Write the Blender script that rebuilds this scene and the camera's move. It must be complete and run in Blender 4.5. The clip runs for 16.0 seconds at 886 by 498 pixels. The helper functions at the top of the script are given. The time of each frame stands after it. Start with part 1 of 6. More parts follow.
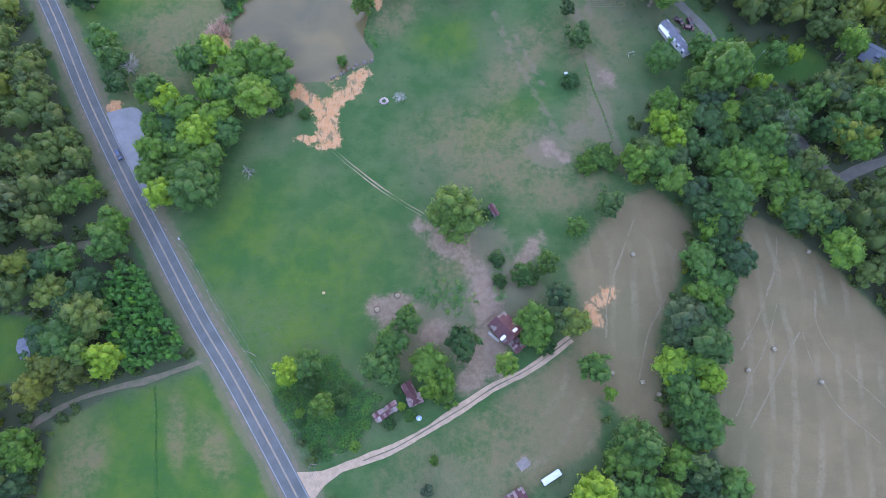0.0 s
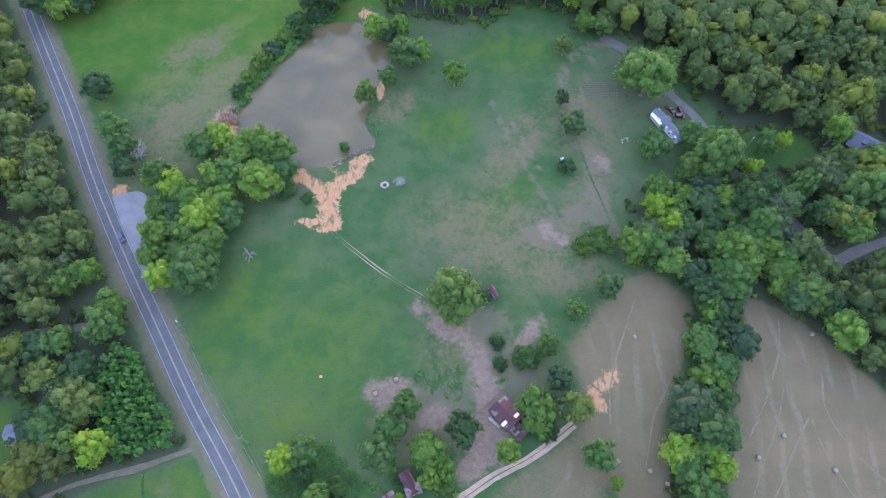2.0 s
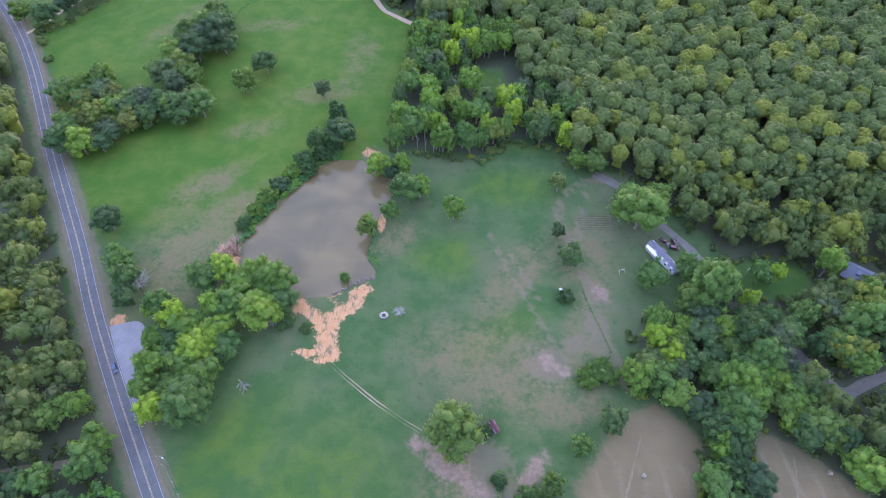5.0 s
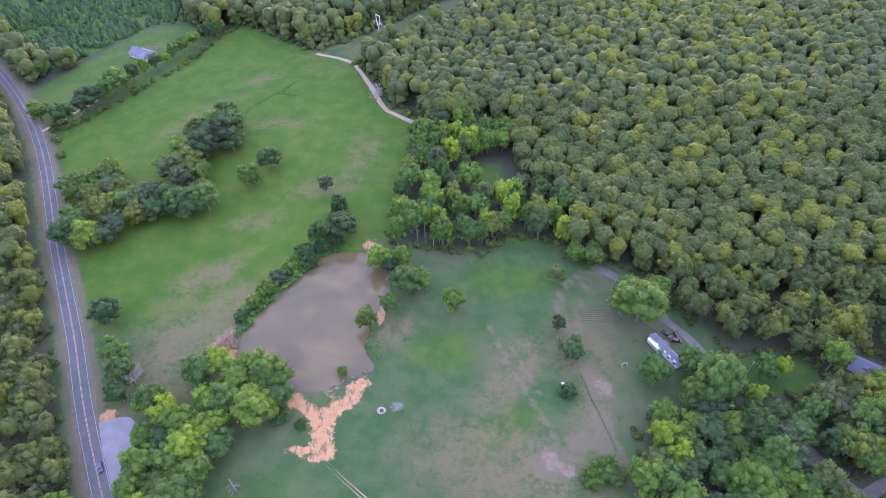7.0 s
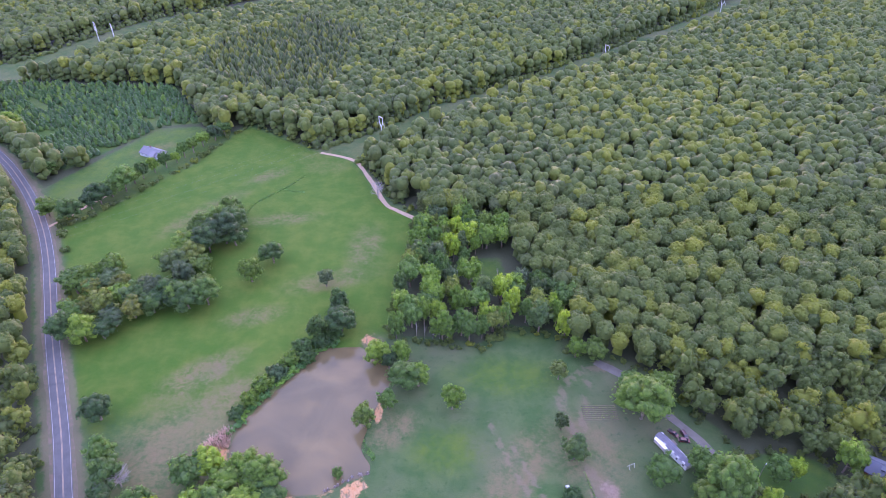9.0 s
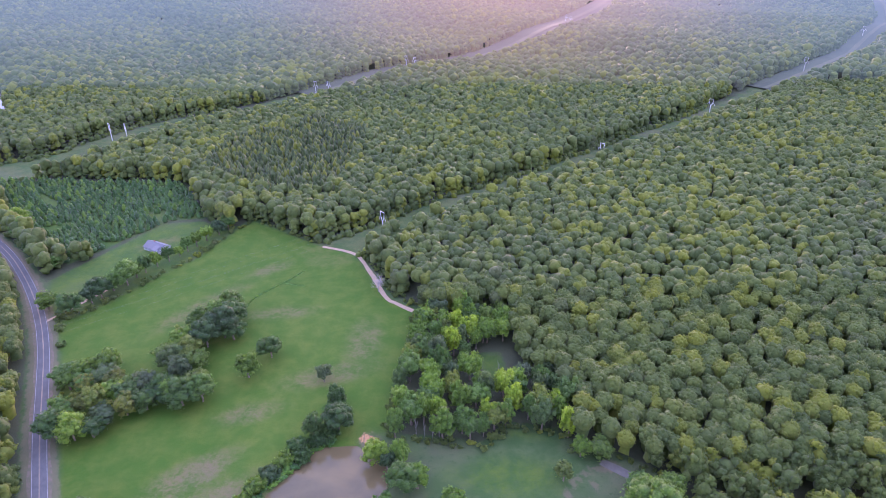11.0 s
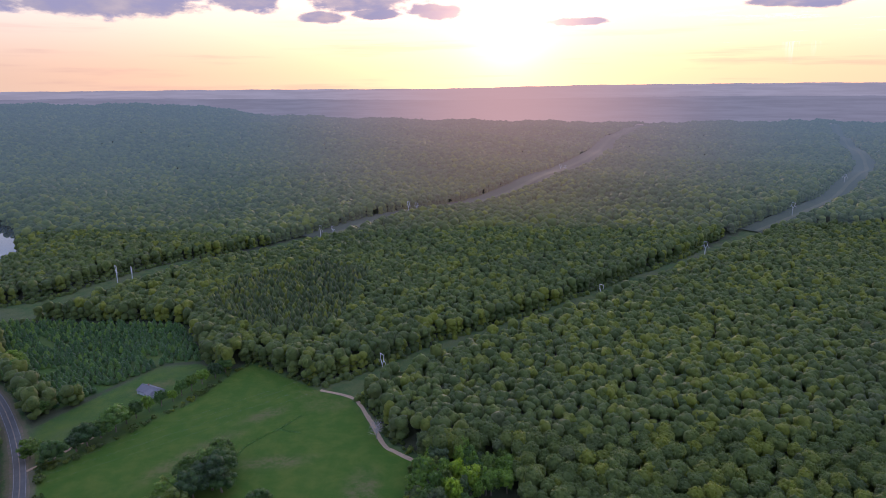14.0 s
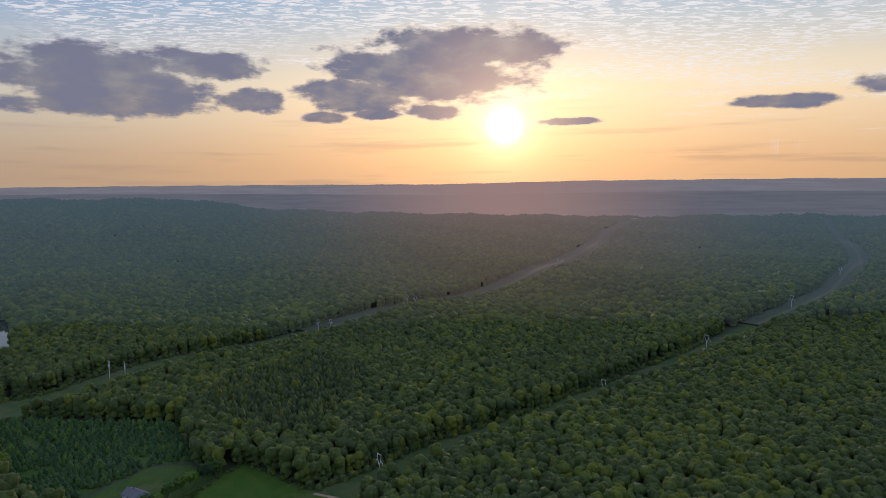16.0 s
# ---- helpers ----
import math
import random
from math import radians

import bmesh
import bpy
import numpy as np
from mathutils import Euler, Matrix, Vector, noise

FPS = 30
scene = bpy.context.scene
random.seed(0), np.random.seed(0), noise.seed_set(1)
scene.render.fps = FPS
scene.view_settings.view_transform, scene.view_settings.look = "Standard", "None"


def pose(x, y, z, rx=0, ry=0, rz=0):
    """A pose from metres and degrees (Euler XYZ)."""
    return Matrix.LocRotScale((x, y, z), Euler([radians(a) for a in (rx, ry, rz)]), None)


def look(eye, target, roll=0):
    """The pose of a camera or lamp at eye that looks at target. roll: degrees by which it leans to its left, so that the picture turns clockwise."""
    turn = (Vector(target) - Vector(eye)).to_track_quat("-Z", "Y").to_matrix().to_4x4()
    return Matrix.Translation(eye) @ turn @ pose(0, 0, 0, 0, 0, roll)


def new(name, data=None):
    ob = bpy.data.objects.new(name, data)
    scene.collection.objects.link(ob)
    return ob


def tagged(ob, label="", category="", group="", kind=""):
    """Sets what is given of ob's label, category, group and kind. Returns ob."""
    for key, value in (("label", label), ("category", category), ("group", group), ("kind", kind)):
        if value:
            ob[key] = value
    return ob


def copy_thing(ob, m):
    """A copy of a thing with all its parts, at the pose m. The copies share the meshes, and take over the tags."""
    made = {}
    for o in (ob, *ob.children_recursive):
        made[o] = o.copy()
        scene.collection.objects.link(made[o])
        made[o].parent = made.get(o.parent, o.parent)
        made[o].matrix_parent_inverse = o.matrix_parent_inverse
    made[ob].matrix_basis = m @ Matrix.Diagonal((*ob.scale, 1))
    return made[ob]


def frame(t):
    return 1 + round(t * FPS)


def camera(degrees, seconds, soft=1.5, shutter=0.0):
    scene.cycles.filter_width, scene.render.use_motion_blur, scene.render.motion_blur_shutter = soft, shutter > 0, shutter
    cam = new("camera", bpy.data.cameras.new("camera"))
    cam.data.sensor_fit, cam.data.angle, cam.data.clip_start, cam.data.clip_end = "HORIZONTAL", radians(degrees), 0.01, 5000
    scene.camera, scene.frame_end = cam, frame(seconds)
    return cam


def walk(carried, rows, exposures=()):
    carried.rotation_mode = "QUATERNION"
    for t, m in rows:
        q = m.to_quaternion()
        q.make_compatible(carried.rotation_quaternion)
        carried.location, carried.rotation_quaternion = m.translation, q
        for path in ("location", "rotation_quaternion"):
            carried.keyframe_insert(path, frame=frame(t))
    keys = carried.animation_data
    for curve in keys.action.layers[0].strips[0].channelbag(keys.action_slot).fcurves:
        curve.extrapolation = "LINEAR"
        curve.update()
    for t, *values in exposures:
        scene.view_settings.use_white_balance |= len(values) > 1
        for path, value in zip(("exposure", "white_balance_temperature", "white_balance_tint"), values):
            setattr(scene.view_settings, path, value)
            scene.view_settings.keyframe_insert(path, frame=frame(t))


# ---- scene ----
# A drone hovers over farmland and tilts its lens up from the ground to the evening sky.
cam = camera(70.4, 16.0, 0.5)
# seconds, x, y, z, pitch, yaw, roll
ROWS = [
    (0.0, 0.0, 0.0, 215.0, -71.89, 0.01, -0.05),
    (0.5, 0.1, 0.1, 215.0, -70.06, 0.01, -0.06),
    (1.0, 0.2, 0.1, 214.9, -68.24, 0.01, -0.06),
    (1.5, 0.2, 0.2, 214.9, -66.41, 0.01, -0.06),
    (2.0, 0.2, 0.3, 214.8, -64.47, -0.00, -0.05),
    (2.5, 0.3, 0.4, 214.8, -62.54, -0.02, -0.04),
    (3.0, 0.3, 0.4, 214.8, -60.60, -0.04, -0.02),
    (3.5, 0.3, 0.5, 214.8, -58.63, -0.05, -0.01),
    (6.0, 0.7, 1.1, 214.7, -48.65, 0.02, 0.05),
    (6.5, 0.8, 1.3, 214.7, -46.54, 0.04, 0.04),
    (7.0, 0.9, 1.4, 214.7, -44.42, 0.06, 0.01),
    (7.5, 1.1, 1.6, 214.7, -42.30, 0.10, -0.01),
    (8.0, 1.3, 1.7, 214.8, -40.16, 0.13, -0.03),
    (8.5, 1.5, 1.9, 214.8, -38.05, 0.18, -0.05),
    (9.0, 1.7, 2.1, 214.8, -35.93, 0.21, -0.08),
    (11.5, 2.8, 3.1, 215.3, -25.44, 0.39, -0.32),
    (12.0, 3.0, 3.3, 215.4, -23.32, 0.41, -0.35),
    (12.5, 3.1, 3.5, 215.6, -21.19, 0.42, -0.36),
    (13.0, 3.2, 3.7, 215.7, -19.06, 0.43, -0.36),
    (13.5, 3.2, 3.9, 216.0, -16.95, 0.44, -0.36),
    (14.0, 3.2, 4.1, 216.2, -14.83, 0.43, -0.37),
    (14.5, 3.1, 4.2, 216.5, -12.71, 0.38, -0.37),
    (15.0, 3.0, 4.4, 216.8, -10.61, 0.33, -0.37),
    (15.5, 2.7, 4.5, 217.1, -8.53, 0.27, -0.38),
    (16.0, 2.3, 4.6, 217.5, -6.42, 0.19, -0.38),
]
EXPOSURES = [(0.0, 0.58, 5300, 23), (3.5, 0.70, 5350, 28), (7.0, 0.80, 5600, 44), (9.0, 0.88, 5550, 56), (11.5, 0.62, 5600, 55), (12.5, 0.24, 5650, 46), (13.5, -0.42, 5700, 39), (14.2, -0.82, 5700, 33), (15.0, -1.00, 5750, 25), (16.0, -1.60, 5900, 18)]
walk(cam, [(t, pose(x, y, z, 90 + pitch, 0, yaw) @ pose(0, 0, 0, 0, 0, roll)) for t, x, y, z, pitch, yaw, roll in ROWS], EXPOSURES)

# ---- sky and sun ----
SUN_AZ, SUN_EL = 5.4, 4.6          # degrees right of north (+y), degrees up
SUN_DIR = Vector((math.sin(radians(SUN_AZ)) * math.cos(radians(SUN_EL)), math.cos(radians(SUN_AZ)) * math.cos(radians(SUN_EL)), math.sin(radians(SUN_EL))))


class Nodes:
    """A thin wrapper that makes node graphs readable."""

    def __init__(self, tree, keep=False):
        self.tree = tree
        if not keep:
            tree.nodes.clear()

    def add(self, kind, inputs=None):
        return self.fill(self.tree.nodes.new(kind), inputs or {})

    def fill(self, n, inputs):
        for k, v in inputs.items():
            self.put(n.inputs[k], v)
        return n

    def put(self, socket, v):
        if isinstance(v, bpy.types.NodeSocket):
            self.tree.links.new(v, socket)
        else:
            socket.default_value = v

    def math(self, op, a, b=0.0):
        n = self.add("ShaderNodeMath", {0: a, 1: b})
        n.operation = op
        return n.outputs[0]

    def vmath(self, op, a, b):
        n = self.add("ShaderNodeVectorMath", {0: a, 1: b})
        n.operation = op
        return n

    def mix(self, fac, a, b, blend="MIX"):
        n = self.add("ShaderNodeMix")
        n.data_type, n.blend_type = "RGBA", blend
        return self.fill(n, {0: fac, 6: a, 7: b}).outputs[2]

    def ramp(self, v, lo, hi, a=0.0, b=1.0):
        n = self.add("ShaderNodeMapRange")
        n.interpolation_type = "SMOOTHSTEP"
        return self.fill(n, {0: v, 1: lo, 2: hi, 3: a, 4: b}).outputs[0]

    def noise(self, vec, scale, detail=4.0, rough=0.55, distortion=0.0):
        n = self.add("ShaderNodeTexNoise", {"Vector": vec, "Scale": scale, "Detail": detail, "Roughness": rough, "Distortion": distortion})
        return n.outputs["Fac"]

    def scaled(self, vec, sx, sy, sz):
        return self.vmath("MULTIPLY", vec, (sx, sy, sz)).outputs[0]


def rgb(r, g, b):
    return (r, g, b, 1.0)


def build_world():
    world = bpy.data.worlds.new("evening_sky")
    scene.world = world
    world.use_nodes = True
    n = Nodes(world.node_tree)
    vec = n.add("ShaderNodeTexCoord").outputs["Generated"]
    air = n.add("ShaderNodeTexSky")
    air.sky_type, air.sun_disc = "NISHITA", False
    air.sun_elevation, air.sun_rotation = radians(SUN_EL), radians(SUN_AZ)
    air.air_density, air.dust_density, air.ozone_density, air.altitude = 1.4, 3.0, 1.2, 200.0
    sky = air.outputs[0]
    sky = n.mix(1.0, sky, rgb(0.03, 0.03, 0.03), "MULTIPLY")
    sep = n.add("ShaderNodeSeparateXYZ", {0: vec})
    x, y, z = sep.outputs
    # degrees: azimuth from north, elevation
    az = n.math("MULTIPLY", n.math("ARCTAN2", x, y), 57.3)
    el = n.math("MULTIPLY", n.math("ARCSINE", z), 57.3)
    flat = n.add("ShaderNodeCombineXYZ", {0: n.math("MULTIPLY", az, 0.15), 1: n.math("MULTIPLY", el, 0.34), 2: 0.0}).outputs[0]
    puffs = n.noise(flat, 1.9, 6.0, 0.52)
    puff_fine = n.noise(flat, 9.0, 5.0, 0.6)
    # warm glow of the low sun in hazy air
    dot = n.vmath("DOT_PRODUCT", vec, tuple(SUN_DIR)).outputs["Value"]
    off = n.math("MULTIPLY", n.math("ARCCOSINE", n.math("MINIMUM", dot, 1.0)), 57.3)
    wide = n.math("POWER", 2.718, n.math("MULTIPLY", off, -0.09))
    near = n.math("POWER", 2.718, n.math("MULTIPLY", off, -0.75))
    core = n.math("POWER", 2.718, n.math("MULTIPLY", n.math("MULTIPLY", off, off), -1.5))
    band = n.math("POWER", 2.718, n.math("MULTIPLY", n.math("ABSOLUTE", el), -0.12))
    lift = n.mix(n.ramp(el, 0.0, 9.0), rgb(2.15, 1.30, 0.60), rgb(2.75, 2.20, 1.30))
    lift = n.mix(n.ramp(el, 6.0, 16.0), lift, rgb(1.02, 1.44, 1.60))
    lift = n.mix(n.ramp(el, 20.0, 75.0), lift, rgb(1.18, 1.44, 1.86))
    aside = n.math("MULTIPLY", off, n.math("SUBTRACT", 1.0, n.math("MULTIPLY", n.ramp(az, 6.0, 22.0), 0.55)))
    lift = n.mix(n.ramp(aside, 48.0, 4.0), n.mix(1.0, lift, rgb(0.62, 0.74, 0.98), "MULTIPLY"), lift)
    glow = n.mix(n.math("MULTIPLY", wide, 0.75), lift, rgb(1.0, 0.72, 0.40), "ADD")
    glow = n.mix(n.math("MULTIPLY", n.math("MULTIPLY", band, wide), 0.7), glow, rgb(1.0, 0.40, 0.18), "ADD")
    sky = n.mix(1.0, sky, glow, "ADD")
    # high mackerel cloud, thin and bright, seen in perspective
    depth = n.math("MAXIMUM", z, 0.05)
    plane = n.add("ShaderNodeCombineXYZ", {0: n.math("DIVIDE", x, depth), 1: n.math("DIVIDE", y, depth), 2: 0.0}).outputs[0]
    ripples = n.noise(n.scaled(plane, 0.8, 1.5, 1.0), 11.0, 5.0, 0.6, 0.9)
    veil = n.noise(plane, 0.7, 3.0, 0.5)
    mackerel = n.math("MULTIPLY", n.ramp(ripples, 0.46, 0.60), n.ramp(n.math("ADD", n.math("ADD", n.math("MULTIPLY", el, 0.045), n.math("MULTIPLY", az, 0.003)), veil), 0.82, 1.04))
    sky = n.mix(n.math("MULTIPLY", mackerel, 0.8), sky, n.mix(wide, rgb(2.5, 2.4, 2.2), rgb(4.0, 3.5, 2.6)))
    # low grey-violet cloud banks: azimuth, elevation, half width, half height
    clouds = None
    for ca, ce, wa, we in ((-1.5, 9.3, 10.0, 3.2), (4.5, 11.2, 6.5, 1.9), (-7.5, 7.3, 6.5, 1.9), (-1.0, 11.8, 4.5, 1.7), (-28.0, 7.8, 9.5, 3.0), (-20.5, 9.3, 5.5, 1.4), (-16.8, 6.7, 3.4, 1.1),
                           (-28.0, 5.9, 9.0, 1.0), (27.5, 5.9, 4.6, 0.62), (-10.6, 5.4, 2.4, 0.6), (-6.2, 5.7, 2.6, 0.5), (-0.8, 5.9, 2.8, 0.8), (10.5, 4.9, 3.4, 0.38), (38.0, 6.8, 7.0, 0.8), (-52.0, 9.0, 10.0, 2.5), (65.0, 14.0, 12.0, 2.5)):
        da = n.math("DIVIDE", n.math("SUBTRACT", az, ca), wa)
        de = n.math("DIVIDE", n.math("SUBTRACT", el, ce), we)
        body = n.math("SUBTRACT", 1.0, n.math("SQRT", n.math("ADD", n.math("MULTIPLY", da, da), n.math("MULTIPLY", de, de))))
        clouds = body if clouds is None else n.math("MAXIMUM", clouds, body)
    ragged = n.math("ADD", clouds, n.math("ADD", n.math("MULTIPLY", n.math("SUBTRACT", puffs, 0.5), 1.7), n.math("MULTIPLY", n.math("SUBTRACT", puff_fine, 0.5), 0.45)))
    cover = n.ramp(ragged, -0.04, 0.34)
    shade = n.mix(n.ramp(off, 12.0, 2.0), rgb(0.42, 0.44, 0.58), rgb(1.30, 0.90, 0.74))
    shade = n.mix(n.ramp(puffs, 0.35, 0.62), shade, n.mix(1.0, shade, rgb(1.32, 1.28, 1.22), "MULTIPLY"))
    rim = n.math("MULTIPLY", n.ramp(ragged, -0.12, 0.04), n.ramp(off, 26.0, 3.0))
    sky = n.mix(n.math("MULTIPLY", rim, 0.55), sky, rgb(2.9, 2.35, 1.6))
    sky = n.mix(n.math("MULTIPLY", cover, n.ramp(puffs, 0.30, 0.62, 0.72, 0.97)), sky, shade)
    # thin streaks above the horizon
    streak = n.noise(n.add("ShaderNodeCombineXYZ", {0: n.math("MULTIPLY", az, 0.03), 1: n.math("MULTIPLY", el, 0.55), 2: 3.0}).outputs[0], 2.0, 5.0, 0.55)
    sky = n.mix(n.math("MULTIPLY", n.math("MULTIPLY", n.ramp(streak, 0.52, 0.68), n.ramp(el, 9.0, 1.0)), 0.30), sky, rgb(0.95, 0.60, 0.48))
    sky = n.mix(near, sky, rgb(6.0, 4.6, 2.4), "ADD")
    sky = n.mix(core, sky, rgb(40.0, 32.0, 18.0), "ADD")
    back = n.add("ShaderNodeBackground", {0: sky, 1: 1.0})
    n.tree.links.new(back.outputs[0], n.add("ShaderNodeOutputWorld").inputs[0])


build_world()
sun = new("sun", bpy.data.lights.new("sun", "SUN"))
sun.data.energy, sun.data.angle, sun.data.color = 4.4, radians(11), (1.0, 0.72, 0.44)
sun.matrix_world = look((0, 0, 0), tuple(-SUN_DIR))

# ---- plan ----
ROAD = [(2, -90), (-24, -49), (-49, -9), (-70, 23.5), (-85, 45), (-103, 73.5), (-119, 99), (-138.5, 132), (-156, 165), (-172, 193), (-190, 224.5), (-208, 258), (-225, 289), (-243, 318), (-264, 347), (-288, 376), (-317, 407), (-352, 437), (-420, 484)]
POND = [(-62, 140), (-71, 149), (-84, 158), (-83, 172), (-74, 188), (-64, 202), (-55, 216), (-39, 217), (-24, 204), (-22, 198), (-28, 185), (-32, 169), (-33, 161), (-29, 154), (-29, 150), (-37, 147), (-45, 142), (-54, 141)]
LAKE = [(-760, 1000), (-668, 948), (-628, 893), (-572, 812), (-528, 750), (-560, 690), (-700, 700), (-800, 820)]
OPEN_MAIN = [(20, -88), (-38, -8), (-60, 21), (-75, 41), (-92, 66), (-116, 108), (-143, 153), (-165, 195), (-203, 266), (-234, 320), (-224, 328), (-178, 404), (-162, 451), (-153, 465), (-90, 420),
             (-65, 408), (-37, 349), (-17, 333), (-19, 295), (-25, 260), (-25, 221), (2, 219), (21, 215), (33, 229), (55, 225), (61, 209), (75, 212), (90, 203), (104, 182), (114, 164), (119, 145), (102, 142),
             (92, 132), (74, 128), (70, 114), (69, 97), (77, 94), (90, 84), (90, 75), (83, 58), (77, 38), (73, 19), (76, 0), (68, 4), (53, 16), (53, 1), (46, -5), (41, -14), (36, -24), (34, -88)]
HAY_EAST = [(44, 64), (55, 79), (66, 91), (77, 94), (87, 87), (91, 79), (89, 70), (82, 54), (74, 38), (74, 19), (76, 1), (68, 4), (57, 13), (48, 21), (44, 38), (48, 46)]
HAY_SOUTH = [(-23, -4), (22, 21), (46, 36), (52, 23), (53, 11), (51, 1), (34, -6), (21, -20), (-25, -40)]
HAY_FAR_EAST = [(111, 85), (126, 77), (140, 64), (154, 46), (190, 10), (190, -60), (100, -40), (93, -10), (88, 1), (91, 19), (96, 38), (103, 58), (107, 73)]
LAWN_SW = [(-129, 10), (-110, 19), (-85, 27), (-77, 26), (-55, -8), (-40, -40), (-130, -60)]
LAWN_WEST = [(-175, 48), (-140, 46), (-136, 38), (-138, 23), (-175, 18)]
LAWN_EAST = [(114, 154), (135, 160), (150, 156), (155, 146), (143, 138), (126, 139)]
YARD_NORTH = [(-267, 369), (-254, 362), (-228, 400), (-187, 433), (-195, 465), (-225, 461), (-264, 377)]
ROW_STRIP = [(-267, 369), (-244, 330), (-224, 326), (-178, 404), (-165, 447), (-195, 465), (-225, 461)]
PINES = [(-417, 550), (-368, 557), (-241, 549), (-194, 470), (-222, 466), (-266, 392), (-350, 463)]
GROVE = [(-112, 64), (-104, 62), (-88, 36), (-86, 31), (-105, 26), (-116, 40), (-118, 56)]
FAR_FIELDS = [[(-700, 1585), (-546, 1540), (-560, 1565), (-690, 1610)], [(-443, 1470), (-230, 1530), (-240, 1560), (-430, 1500)], [(-310, 1352), (-260, 1362), (-265, 1392), (-308, 1384)], [(520, 862), (600, 842), (612, 866), (530, 884)]]
GLADE = [(18, 288), (33, 290), (36, 266), (25, 262)]
CUT_EAST = [(-84, 408), (-46, 440), (7, 494), (93, 560), (167, 625), (275, 715), (349, 790), (443, 879), (560, 965), (662, 1075), (760, 1200), (910, 1384), (1063, 1603), (1327, 2121), (1724, 2859)]
CUT_WEST = [(-480, 540), (-386, 600), (-359, 659), (-313, 735), (-252, 785), (-185, 890), (-123, 983), (-56, 1070), (45, 1200), (172, 1365), (327, 1684), (426, 1868), (560, 2253), (720, 2618), (967, 3152), (1000, 3240)]
DRIVE_SOUTH = [(-43, -12), (-35, -5), (-26, -2), (-16, 2), (-5, 8), (7, 15), (18, 22), (30, 28), (44, 38)]
DRIVE_WEST = [(-80, 31), (-96, 25), (-111, 21), (-127, 15), (-142, 5)]
DRIVE_EAST = [(72, 209), (86, 197), (97, 178), (107, 163), (111, 152), (118, 142), (134, 117), (140, 107), (147, 98), (158, 102), (185, 112)]
DRIVE_BACK = [(-168, 64), (-155, 67), (-147, 69), (-138, 71), (-122, 73)]
DRIVE_HOUSE = [(-243, 320), (-236, 329), (-231, 341), (-224, 354), (-219, 369), (-214, 385), (-208, 402)]
DRIVE_NORTH = [(-17, 331), (-30, 341), (-37, 349), (-52, 385), (-65, 408), (-90, 420)]
PINEWOOD = [(-222, 640), (-142, 715), (-85, 680), (-92, 540), (-110, 500), (-150, 500), (-190, 530), (-230, 575)]
LANE_YARD = [(3, 73), (9, 64), (13, 54), (12, 46), (10, 38), (20, 24)]


def smooth_line(pts, step=3.0):
    """Catmull-Rom through the points, as an even polyline."""
    p = [Vector(q) for q in pts]
    p = [p[0] * 2 - p[1], *p, p[-1] * 2 - p[-2]]
    out = []
    for i in range(1, len(p) - 2):
        a, b, c, d = p[i - 1:i + 3]
        k = max(2, int((c - b).length / step))
        for j in range(k):
            t = j / k
            out.append(0.5 * (2 * b + (c - a) * t + (2 * a - 5 * b + 4 * c - d) * t * t + (3 * b - a - 3 * c + d) * t ** 3))
    out.append(p[-2])
    return np.array([(q[0], q[1]) for q in out])


def inside(poly, x, y):
    """Signed distance to a polygon's edge, positive inside."""
    x, y = np.asarray(x, float), np.asarray(y, float)
    best, odd = np.full(x.shape, 1e9), np.zeros(x.shape, bool)
    for (ax, ay), (bx, by) in zip(poly, poly[1:] + poly[:1]):
        dx, dy = bx - ax, by - ay
        t = np.clip(((x - ax) * dx + (y - ay) * dy) / (dx * dx + dy * dy), 0, 1)
        best = np.minimum(best, np.hypot(x - ax - t * dx, y - ay - t * dy))
        if ay != by:
            odd ^= ((ay > y) != (by > y)) & (x < (bx - ax) * (y - ay) / (by - ay) + ax)
    return np.where(odd, best, -best)


def away(line, x, y):
    """Distance to a polyline."""
    x, y = np.asarray(x, float), np.asarray(y, float)
    best = np.full(x.shape, 1e9)
    for (ax, ay), (bx, by) in zip(line[:-1], line[1:]):
        dx, dy = bx - ax, by - ay
        t = np.clip(((x - ax) * dx + (y - ay) * dy) / (dx * dx + dy * dy + 1e-9), 0, 1)
        best = np.minimum(best, np.hypot(x - ax - t * dx, y - ay - t * dy))
    return best


def ease(v, lo, hi):
    t = np.clip((v - lo) / (hi - lo), 0, 1)
    return t * t * (3 - 2 * t)


def ground_height(x, y):
    """The land: level farmland, rolling woods beyond, a long ridge on the skyline."""
    x, y = np.asarray(x, float), np.asarray(y, float)
    r, az = np.hypot(x, y), np.degrees(np.arctan2(x, y))
    roll = 7 * np.sin(x / 210 + 1.3) * np.sin(y / 260 + 0.4) + 5 * np.sin(x / 95 + y / 120) + 9 * np.sin(y / 330 - x / 500)
    crest = np.interp(az, [-180, -60, -34, -22, -16, -8, 0, 16, 30, 60, 180], [60, 100, 112, 98, 42, 18, 4, -12, 14, 20, 60])
    crest = crest + 4 * np.sin(az * 0.9) + 2.5 * np.sin(az * 2.7 + 1)
    h = roll * ease(r, 560, 1100) * (1 - ease(r, 2600, 3300)) + crest * ease(r, 1700, 3300) - 90 * ease(r, 3400, 4200)
    h = h * (1 - ease(inside(LAKE, x, y), -60, 5))
    h = h - 1.6 * ease(inside(POND, x, y), -2.8, 1.6) - 3.0 * ease(inside(LAKE, x, y), 0, 12)
    return h


# ---- materials ----
def material(name):
    m = bpy.data.materials.new(name)
    m.use_nodes = True
    return m, Nodes(m.node_tree)


def finish(n, shader):
    n.tree.links.new(shader, n.add("ShaderNodeOutputMaterial").inputs[0])


